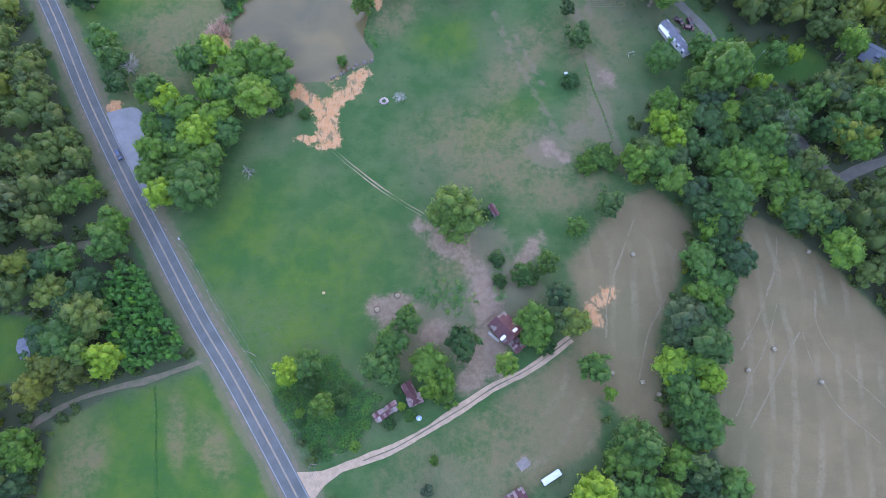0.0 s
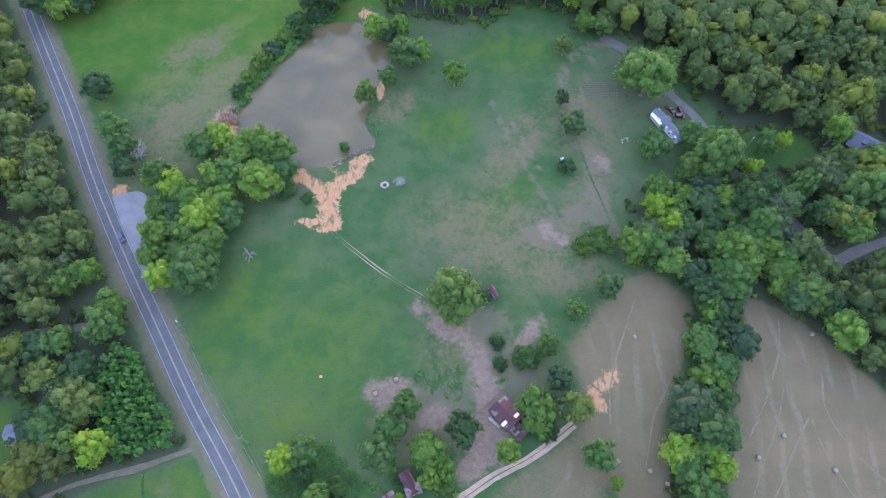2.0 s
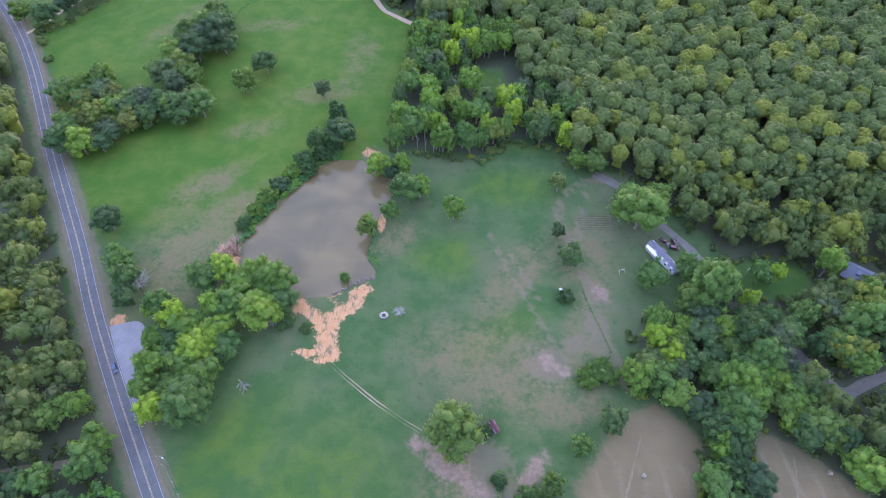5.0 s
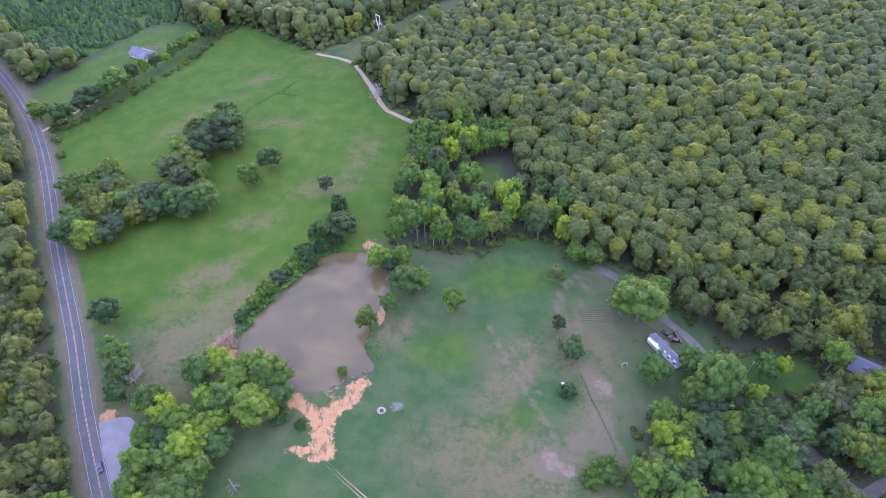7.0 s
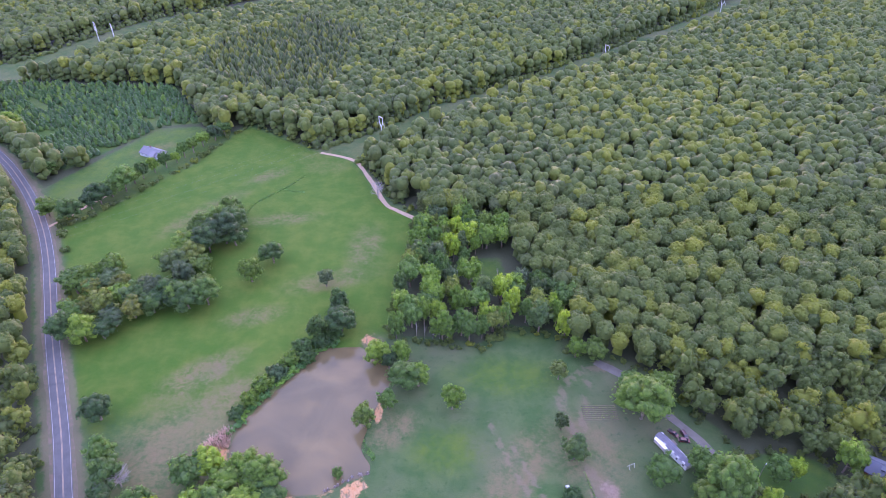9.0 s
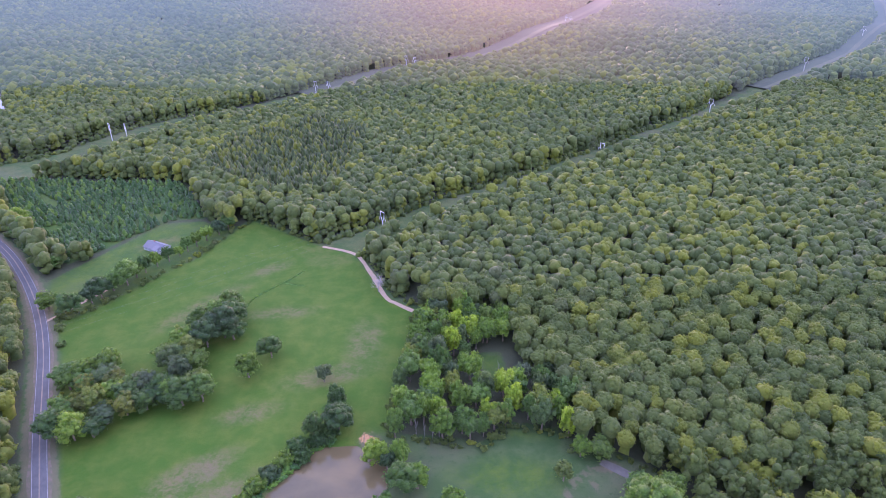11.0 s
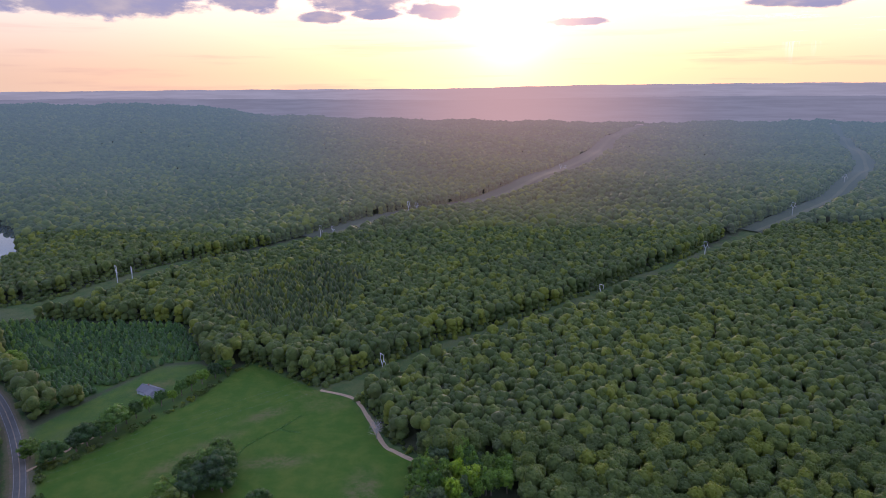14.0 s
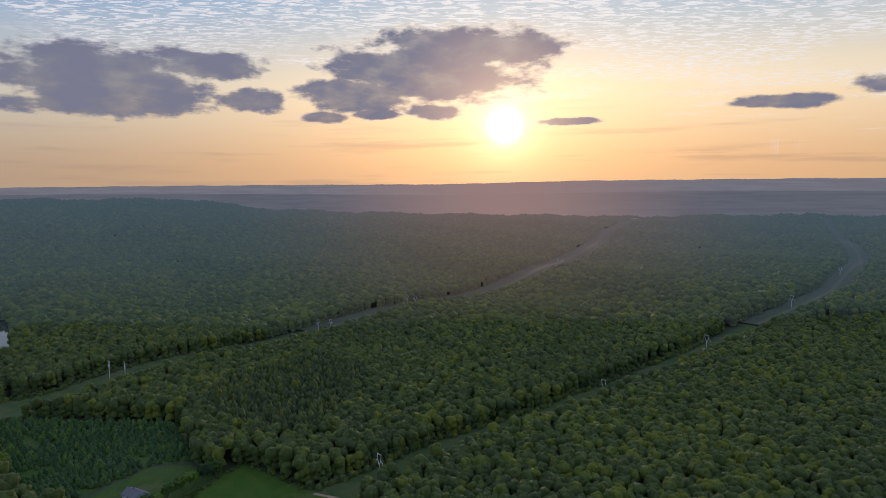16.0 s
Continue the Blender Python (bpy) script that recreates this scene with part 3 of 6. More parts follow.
tagged(sheet("lake_water", LAKE, 0.3, LAKE_WATER, 1.05), "bright lake reflecting the evening sky among woods", "lake", kind="structure")

ROAD_LINE = smooth_line(ROAD)
tagged(sheet("drive_apron", [(-48, -5.5), (-43, -14.5), (-38, -9.5), (-33, -5.5), (-34.5, -3.5), (-39, -5)], 0.07, DUST), "pale dusty flare where the drive meets the road", "driveway", kind="structure")
tagged(ribbon("road_shoulder", ROAD_LINE, 4.7, 0.05, SHOULDER, 0.7), "dusty earth shoulder along the county road", "road shoulder", kind="structure")
road = tagged(ribbon("road", ROAD_LINE, 3.3, 0.12, ASPHALT, 0.05), "grey two-lane asphalt road with painted lines", "road", kind="structure")
for name, shift, half, mat in (("edge_line", -2.95, 0.075, WHITE_LINE), ("edge_line", 2.95, 0.075, WHITE_LINE), ("centre_line", -0.16, 0.075, YELLOW_LINE), ("centre_line", 0.16, 0.075, YELLOW_LINE)):
    ribbon(name, ROAD_LINE, half, 0.14, mat, 0.015, shift, 0.02).parent = road
tagged(sheet("gravel_lot", [(-130.5, 126), (-119, 128), (-113, 118), (-109, 104), (-106, 91), (-109.5, 90), (-121, 108)], 0.1, GRAVEL), "pale grey gravel pull-off beside the road", "gravel lot", kind="structure")
for name, line, half, mat, label in (("dirt_drive", DRIVE_SOUTH, 1.35, DUST, "pale rutted dirt driveway from the road to the farmhouse"), ("gravel_drive", DRIVE_WEST, 0.9, SHOULDER, "narrow grey gravel driveway under trees"),
                                     ("gravel_drive", DRIVE_EAST, 2.0, plain("driveway_gravel", (0.135, 0.126, 0.104), (0.105, 0.098, 0.080), 0.3, 0.95), "worn gravel lane past the mobile home into the woods"),
                                     ("gravel_drive", DRIVE_BACK, 1.5, SHOULDER, "shaded grey drive in the woods beside the road"), ("gravel_drive", DRIVE_HOUSE, 1.4, DUST, "pale gravel drive along the tree row to the house"),
                                     ("dirt_drive", DRIVE_NORTH, 1.6, DUST, "pale dirt track along the edge of the woods")):
    tagged(ribbon(name, smooth_line(line, 2.0), half, 0.06, mat, 0.45), label, "driveway", kind="structure")
tagged(ribbon("grass_strip", smooth_line(DRIVE_SOUTH[2:], 1.5), 0.22, 0.075, SHOULDER, 0.16), "worn grass strip between the ruts of the drive", "grass strip", kind="structure")
track = smooth_line([(-43, 112), (-37, 106), (-31, 101), (-18, 91), (-7, 84)], 1.5)
tagged(ribbon("cattle_track", track, 0.11, 0.03, TRACK_DUST, 0.3), "thin pale wheel track worn across the pasture", "track", kind="structure")
tagged(ribbon("cattle_track", track, 0.06, 0.03, TRACK_DUST, 0.26, 1.2), "thin pale wheel track worn across the pasture", "track", kind="structure")

STUBBLE = plain("pale_stubble", (0.178, 0.142, 0.086), (0.140, 0.110, 0.060), 0.8, 0.95)
for line in ([(123, 40), (116, 30), (109, 19), (101, 8)], [(124, 40), (126, 28), (132, 15), (143, 3)], [(121, 75), (118, 62), (110, 46), (102, 34)], [(117, 50), (112, 38), (104, 24), (97, 12)], [(131, 55), (130, 42), (136, 28), (150, 12)], [(84, 70), (80, 56), (71, 40), (66, 24)], [(70, 82), (64, 68), (58, 52), (56, 38)]):
    tagged(ribbon("mown_swath", smooth_line(line, 1.2), 0.26, 0.03, STUBBLE, 0.4), "thin pale swath of dry stubble left by the mower", "swath", kind="structure")

# ---- trees ----
def ico(level):
    bm = bmesh.new()
    bmesh.ops.create_icosphere(bm, subdivisions=level, radius=1.0)
    v = np.array([q.co[:] for q in bm.verts])
    f = np.array([[q.index for q in face.verts] for face in bm.faces])
    bm.free()
    return v, f


ICO = {k: ico(k) for k in (1, 2, 3)}


def join(pieces):
    vs, fs, n = [], [], 0
    for v, f in pieces:
        vs.append(v)
        fs.append(f + n)
        n += len(v)
    return np.concatenate(vs), np.concatenate(fs)


def lump(rng, level, centre, radius, rough=0.22, flat=1.0):
    """An uneven leafy mass; its hidden underside is left off."""
    v, f = ICO[level]
    v = v * (1 + rough * rng.uniform(-1, 1, (len(v), 1))) * radius * np.array([1, 1, flat])
    f = f[v[f].mean(1)[:, 2] > -0.55 * radius * flat]
    return v + np.asarray(centre), f


def leaf_spray(rng, centre, radius, count, size, up=0.25):
    """Leaf-sized quads set round a clump, facing roughly outwards."""
    way = rng.normal(size=(count, 3))
    way[:, 2] += up
    way /= np.linalg.norm(way, axis=1)[:, None]
    at = np.asarray(centre) + way * radius * rng.uniform(0.75, 1.12, (count, 1))
    nrm = way + rng.normal(scale=0.55, size=(count, 3))
    nrm /= np.linalg.norm(nrm, axis=1)[:, None]
    a = np.cross(nrm, rng.normal(size=(count, 3)))
    a /= np.linalg.norm(a, axis=1)[:, None]
    b = np.cross(nrm, a)
    s = size * rng.uniform(0.6, 1.3, (count, 1))
    droop = nrm * s * 0.25
    v = np.stack([at - a * s, at - b * s * 0.6 + droop, at + a * s, at + b * s * 0.6 + droop], 1).reshape(-1, 3)
    i = np.arange(count)[:, None] * 4
    return v, np.concatenate([i + [0, 1, 2], i + [0, 2, 3]])


def crown_arrays(seed, shrub=False, clumps=36, leaves=21, size=0.08):
    """A crown one metre in radius: many clumps of leaves with gaps between, round a darker core."""
    rng = np.random.RandomState(seed)
    mid, rad = ((0, 0, 0.38), (0.74, 0.74, 0.42)) if shrub else ((0, 0, 1.25), (0.74, 0.74, 0.86))
    lean = rng.uniform(-0.12, 0.12, 2)
    pieces = [lump(rng, 2 if clumps > 25 else 1, mid, 0.52, 0.2, rad[2] / rad[0])]
    for k in range(clumps):
        w = rng.normal(size=3)
        w[2] = abs(w[2]) * 1.1 - 0.45
        w /= np.linalg.norm(w)
        d = rng.uniform(0.55, 1.08)
        c = np.array(mid) + w * np.array(rad) * d + [lean[0] * w[2], lean[1] * w[2], 0]
        r = rng.uniform(0.17, 0.34) * (0.8 if shrub else 1.0)
        pieces.append(lump(rng, 1, c, r * 0.72, 0.25))
        pieces.append(leaf_spray(rng, c, r, leaves, size))
    v, f = join(pieces)
    v[:, 2] = np.maximum(v[:, 2], 0.03)
    return v, f


def trunk_mesh(seed, shrub=False, dead=False):
    rng = random.Random(seed)
    bm = bmesh.new()
    if shrub:
        for k in range(4):
            a = k * 1.6 + rng.random()
            tube(bm, [(0.03 * math.cos(a), 0.03 * math.sin(a), -0.05), (0.2 * math.cos(a), 0.2 * math.sin(a), 0.25), (0.4 * math.cos(a), 0.4 * math.sin(a), 0.5)], [0.04, 0.03, 0.01], 5)
        return bm
    top = 1.9 if dead else 1.5
    tube(bm, [(0, 0, -0.05), (0.01, 0.02, 0.25), (rng.uniform(-0.05, 0.05), rng.uniform(-0.05, 0.05), 0.8), (rng.uniform(-0.1, 0.1), 0.05, top)], [0.06 if dead else 0.085, 0.045 if dead else 0.06, 0.03 if dead else 0.045, 0.008], 7)
    for k in range(30 if dead else 7):
        a, z0 = rng.random() * 6.28, rng.uniform(0.45, 1.5 if dead else 1.1)
        ln = rng.uniform(0.5, 1.0) * (0.95 if dead else 0.7)
        mid = (0.5 * ln * math.cos(a), 0.5 * ln * math.sin(a), z0 + 0.22)
        end = (ln * math.cos(a + 0.3), ln * math.sin(a + 0.3), z0 + rng.uniform(0.3, 0.6))
        tube(bm, [(0, 0, z0), mid, end], [0.018 if dead else 0.03, 0.011 if dead else 0.02, 0.003], 5)
        if dead:
            for q in range(3):
                b = a + rng.uniform(-1.2, 1.2)
                tube(bm, [mid, (mid[0] + 0.22 * math.cos(b), mid[1] + 0.22 * math.sin(b), mid[2] + 0.12), (mid[0] + 0.42 * math.cos(b), mid[1] + 0.42 * math.sin(b), mid[2] + 0.2)], [0.009, 0.006, 0.002], 4)
    return bm


TREE_WORDS = {"m": "broad green deciduous tree with clumped leaves", "b": "bright yellow-green leafy tree in full summer leaf", "d": "dark green dense rounded tree",
              "g": "grey-green half bare thin-leaved tree", "y": "yellowing early autumn deciduous tree", "s": "low spreading green shrub"}
SHAPES = {}
TEMPLATES = {}
PLANTED = []


def template(kind, shape):
    key = (kind, shape)
    if key not in TEMPLATES:
        shrub = kind == "s"
        if (shrub, shape) not in SHAPES:
            SHAPES[shrub, shape] = crown_arrays(11 + shape * 7 + 100 * shrub, shrub, (30, 38, 34, 44, 66)[shape], *((24, 0.056) if shape == 4 else ()))
        name = "shrub" if shrub else "tree"
        ob = thing(name, Matrix(), TREE_WORDS[kind] + " beside the pasture", name)
        crown = new("crown", mesh_of("crown", *SHAPES[shrub, shape], LEAVES[kind], True))
        crown.parent = ob
        part("stem" if shrub else "trunk", trunk_mesh(shape, shrub), BARK, ob)
        TEMPLATES[key] = [ob, None]
    return TEMPLATES[key]


def plant(x, y, r, kind, group):
    rng = random.Random(int(x * 13 + y * 7))
    r = r * (1.25 if group.startswith("tree row") else 1.3 if group.startswith("clump") else 1.2)
    slot = template(kind, 4 if r > 8.5 and kind != "s" else rng.randrange(4))
    tall = rng.uniform(0.9, 1.12) * (1.0 if kind == "s" else min(1.15, max(0.75, 5.8 / r)) * (0.95 if group.startswith("tree row") else 1.3 if group.startswith("tall") else 1.0))
    m = Matrix.Translation((x, y, float(ground_height(x, y)) - 0.05)) @ Matrix.Rotation(rng.uniform(0, 6.28), 4, "Z") @ Matrix.Diagonal((r * rng.uniform(0.95, 1.12), r * rng.uniform(0.95, 1.12), r * tall, 1))
    PLANTED.append((x, y, r))
    if slot[1] is None:
        slot[1] = m
        tagged(slot[0], group=group)
    else:
        ob = copy_thing(slot[0], m)
        ob["group"] = group


POND_WOODS = [(-133, 154, 5.6, 'm'), (-127, 145, 5.7, 'm'), (-124, 135, 4.9, 'd'), (-109, 131, 5.6, 'm'), (-103, 126, 5.4, 'b'), (-96, 145, 6.8, 'm'), (-89, 149, 5.7, 'b'), (-80, 142, 6.5, 'b'), (-75, 148, 5.5, 'b'),
              (-67, 143, 7.2, 'b'), (-63, 134, 6.5, 'm'), (-70, 128, 8.0, 'm'), (-81, 131, 6.2, 'm'), (-89, 132, 5.4, 'b'), (-97, 122, 6.2, 'b'), (-112, 130, 4.3, 'b'), (-90, 113, 7.5, 'b'), (-84, 120, 6.4, 'm'),
              (-80, 113, 5.5, 'm'), (-102, 116, 5.3, 'd'), (-106, 106, 5.8, 'b'), (-107, 97, 4.8, 'b'), (-88, 90, 8.9, 'm'), (-97, 99, 5.8, 'd'), (-86, 102, 6.6, 'b'), (-100, 108, 5.5, 'm'), (-94, 91, 5.5, 'b'), (-101, 89, 5.0, 'b'), (-94, 107, 5.5, 'm'), (-108, 116, 4.6, 'b'), (-61, 127, 3.9, 's'), (-53, 125, 2.4, 's')]
YARD_TREES = [(4, 80, 8.7, 'b'), (47, 76, 3.8, 'm'), (59, 85, 5.3, 'm'), (60, 105, 5.9, 's'), (54, 103, 4.2, 's'), (50, 139, 3.3, 's'), (53, 156, 5.1, 'm'), (15, 83, 2.5, 's'), (31, 42, 5.9, 'b'), (31, 37, 4.8, 'b'),
              (39, 52, 4.5, 'd'), (36, 63, 4.0, 'd'), (29, 60, 4.8, 's'), (44, 42, 5.0, 'g'), (39, 42, 3.8, 'g'), (21, 28, 3.8, 'm'), (7, 35, 5.8, 'd'), (50, 27, 5.4, 'm'), (55, 19, 2.2, 'b'), (35, 35, 3.5, 's'), (19, 66, 3.0, 's'), (20, 58, 2.6, 's')]
SOUTH_TREES = [(-12, 43, 4.8, 'm'), (-17, 36, 5.9, 'm'), (-20, 28, 6.3, 'm'), (-5, 28, 6.2, 'm'), (0, 23, 4.1, 'b'), (-4, 20, 3.7, 'm'), (-45, 28, 4.9, 'm'), (-51, 25.5, 4.6, 'b'), (-39, 15, 4.1, 'm'), (-44, 23, 3.0, 'd'), (-33, 17, 2.2, 'm'), (-47, 13, 1.8, 'b'), (-51.5, 17.5, 1.9, 'm'),
               (-33, 20, 2.6, 's'), (-28.5, 2.6, 1.9, 'b'), (-18, 10, 2.4, 's'), (-13.6, 15, 1.5, 'b'), (-11, 12, 2.1, 'm'), (-44, 21, 2.2, 's'), (-34, 14, 2.0, 's'), (-14.5, 20.5, 2.4, 's'), (1, 18, 3.7, 's'), (-3, -2, 1.5, 's'), (-5, -11, 2.0, 'g'),
               (-41, 1, 2.0, 's'), (-47, 10, 1.8, 's')]
POND_TREES = [(-178, 272, 7.0, 'd'), (-144, 175, 6.3, 'd'), (-62, 264, 4.2, 'g'), (-52, 244, 4.9, 'd'), (-49, 229, 7.7, 'd'), (-60, 224, 4.6, 'd'), (-66, 216, 5.2, 's'), (-70, 208, 5.0, 's'), (-75, 200, 4.8, 's'), (-79, 193, 4.8, 's'),
              (-83, 185, 4.2, 's'), (-87, 177, 3.6, 's'), (-57, 220, 4.8, 's'), (-63, 211, 4.6, 's'), (-53, 225, 5.0, 's'), (-32, 172, 4.4, 'b'), (-23, 181, 4.0, 'm'), (-15, 192, 7.3, 'm'), (-10, 194, 5.6, 'b'), (-18, 208, 4.5, 'b'), (-29, 209, 5.8, 'm'), (-24, 205, 3.9, 'd'), (5, 181, 5.4, 'b'),
              (-40, 148, 2.0, 'm'), (-103, 268, 6.1, 'd'), (-95, 285, 7.2, 'd')]
LANE_TREES = [(71, 211, 5.9, 'b'), (63, 212, 4.8, 'b'), (83, 189, 6.5, 'm'), (85, 176, 10.6, 'm'), (95, 188, 6.2, 'b'), (50, 170, 2.9, 'g'), (85, 146, 6.5, 'm'), (101, 150, 6.1, 'm'), (129, 147, 4.5, 'm'), (53, 198, 3.9, 'g')]
EAST_TREES = [(105, 137, 8.5, 'm'), (119, 132, 3.6, 'b'), (114, 118, 6.0, 'd'), (124, 116, 5.5, 'g'), (131, 118, 6.0, 'm'), (146, 130, 7.0, 'g'), (157, 150, 5.2, 'b'), (158, 122, 7.5, 'm'), (147, 113, 6.5, 'm'), (130, 99, 5.0, 'g'), (124, 125, 4.5, 'd'),
              (137, 125, 5.0, 'm'), (139, 113, 4.0, 'd'), (152, 106, 5.5, 'm'), (165, 134, 5.5, 'm'), (166, 112, 6.0, 'm'), (135, 146, 3.2, 'b')]
ROW_TREES = [(-247, 334, 5.9, 'd'), (-230, 329, 6.8, 'd'), (-197, 263, 6.6, 'm'), (-220, 347, 7.1, 'd'), (-224, 342, 5.3, 'd'), (-217, 357, 6.2, 'm'), (-211, 364, 8.5, 'm'), (-209, 374, 5.6, 'm'), (-206, 381, 4.4, 'd'), (-201, 389, 3.6, 'm'),
             (-196, 397, 3.8, 'd'), (-191, 404, 3.4, 'm'), (-188, 412, 4.2, 'm'), (-184, 420, 4.6, 'd'), (-180, 430, 5.0, 'm'), (-174, 440, 5.2, 'd'), (-169, 449, 5.6, 'm'), (-184, 257, 6.2, 'm'), (-321, 434, 8.6, 'm'), (-295, 407, 8.2, 'm'), (-274, 385, 6.6, 'm'), (-339, 456, 8.1, 'm')]
CLUMP_TREES = [(-181, 223, 6.8, 'd'), (-172, 222, 6.8, 'm'), (-164, 224, 6.0, 'd'), (-162, 233, 6.0, 'g'), (-155, 239, 6.4, 'y'), (-147, 243, 6.0, 'd'), (-136, 249, 6.2, 'm'), (-172, 243, 5.6, 'g'), (-178, 238, 5.4, 'y'), (-165, 250, 5.2, 'b'), (-150, 279, 6.2, 'd'), (-146, 293, 6.4, 'm'), (-126, 258, 5.6, 'g'), (-138, 266, 5.6, 'g'), (-131, 333, 6.4, 'd'), (-168, 258, 5.0, 'y'), (-193, 258, 5.3, 'd'), (-182, 255, 5.3, 'y'), (-157, 249, 6.4, 'm'), (-152, 255, 5.9, 'g'), (-141, 249, 7.2, 'd'), (-130, 246, 7.8, 'd'),
               (-121, 249, 7.0, 'm'), (-145, 275, 7.0, 'g'), (-139, 282, 7.2, 'g'), (-131, 274, 5.5, 'b'), (-134, 295, 8.0, 'd'), (-127, 304, 9.1, 'd'), (-125, 317, 8.3, 'd'), (-136, 322, 6.7, 'm'), (-143, 311, 6.6, 'd'), (-121, 302, 6.5, 'd'),
               (-176, 262, 6.0, 'g'), (-188, 266, 5.5, 'd'), (-183, 234, 6.2, 'm'), (-148, 300, 5.8, 'g')]
for rows, group in ((POND_WOODS, "trees between road and pond"), (YARD_TREES, "trees about the farmyard"), (SOUTH_TREES, "trees and brush by the dirt drive"), (POND_TREES, "trees round the pond and north pasture"),
                    (LANE_TREES, "trees by the gravel lane"), (EAST_TREES, "tall trees round the lane bend"), (ROW_TREES, "tree row of the north pasture"), (CLUMP_TREES, "clump across the north pasture")):
    for x, y, r, kind in rows:
        plant(x, y, r, kind, group)


def wooded(x, y):
    """Distance into woodland, negative in the open."""
    gap = np.max([inside(p, x, y) for p in (OPEN_MAIN, HAY_FAR_EAST, LAWN_SW, LAWN_WEST, LAWN_EAST, YARD_NORTH, PINES, GROVE, GLADE, LAKE)], axis=0)
    gap = np.maximum(gap, inside(ROW_STRIP, x, y))
    gap = np.max([gap, *[inside(p, x, y) for p in FAR_FIELDS]], axis=0)
    gap = np.maximum(gap, 3.0 - away(DRIVE_BACK, x, y))
    gap = np.maximum(gap, 8.5 - away(ROAD_LINE, x, y))
    gap = np.maximum(gap, np.where(y < 800, 17, 22) - away(CUT_EAST, x, y))
    gap = np.maximum(gap, np.where(y < 1300, 33, 36) - away(CUT_WEST, x, y))
    gap = np.maximum(gap, np.where((x > 119) & (x < 128), 1.5, 5.0) - away(DRIVE_EAST, x, y))
    gap = np.maximum(gap, np.where(x < -100, 3.0, 4.0) - away(DRIVE_WEST, x, y))
    gap = np.maximum(gap, 5.0 - away(DRIVE_NORTH, x, y))
    gap = np.maximum(gap, 9.0 - np.hypot(x - 176, y - 150))
    return -gap


def scatter(seed, spacing, x0, x1, y0, y1, jitter=0.36):
    """A shaken lattice of stand positions."""
    rng = np.random.RandomState(seed)
    gx, gy = np.meshgrid(np.arange(x0, x1, spacing), np.arange(y0, y1, spacing * 0.9))
    gx = gx + (np.arange(gx.shape[0])[:, None] % 2) * spacing / 2
    x, y = gx.ravel(), gy.ravel()
    return x + rng.uniform(-jitter, jitter, x.size) * spacing, y + rng.uniform(-jitter, jitter, x.size) * spacing


# the nearest woodland trees, each one a tree of its own
x, y = scatter(3, 8.8, -190, 200, -34, 205)
keep = (wooded(x, y) > 1.5) & (np.abs(x) < 0.9 * (y + 70) + 100)
near_x, near_y = x[keep], y[keep]
pick = random.Random(5)
order = np.argsort(np.hypot(near_x, near_y - 40))
for i in order[:110]:
    r = pick.choice((4.8, 5.4, 6.0, 6.6, 7.4))
    plant(near_x[i], near_y[i], r, pick.choice("mmmbbbddgyyb" if near_x[i] < 0 else "mmmbbbbddgmb"), "woodland trees near the farm")
# the bright tall margin of the forest behind the pond
x, y = scatter(31, 8.2, -25, 62, 219, 324, 0.42)
keep = (wooded(x, y) > 2.0) & ((y < 268) | ((x > -22) & (x < 38)))
for tx, ty in zip(x[keep], y[keep]):
    if pick.random() < 0.88:
        plant(tx, ty, pick.choice((3.6, 4.2, 4.8, 5.4, 6.2)), pick.choice("bbbbmmmmgg"), "tall trees at the forest's edge")
for slot in TEMPLATES.values():
    slot[0].matrix_basis = slot[1]


def bumps(rng, count, reach, size, level=1):
    """Rounded boughs spread evenly over the upper side of a crown."""
    out = []
    for k in range(count):
        up = 1.0 - 1.05 * (k + 0.5) / count
        a = k * 2.4 + rng.uniform(-0.5, 0.5)
        w = np.array([math.cos(a) * math.sqrt(1 - up * up), math.sin(a) * math.sqrt(1 - up * up), up])
        out.append((w * reach * rng.uniform(0.85, 1.1), size * rng.uniform(0.75, 1.25)))
    return out


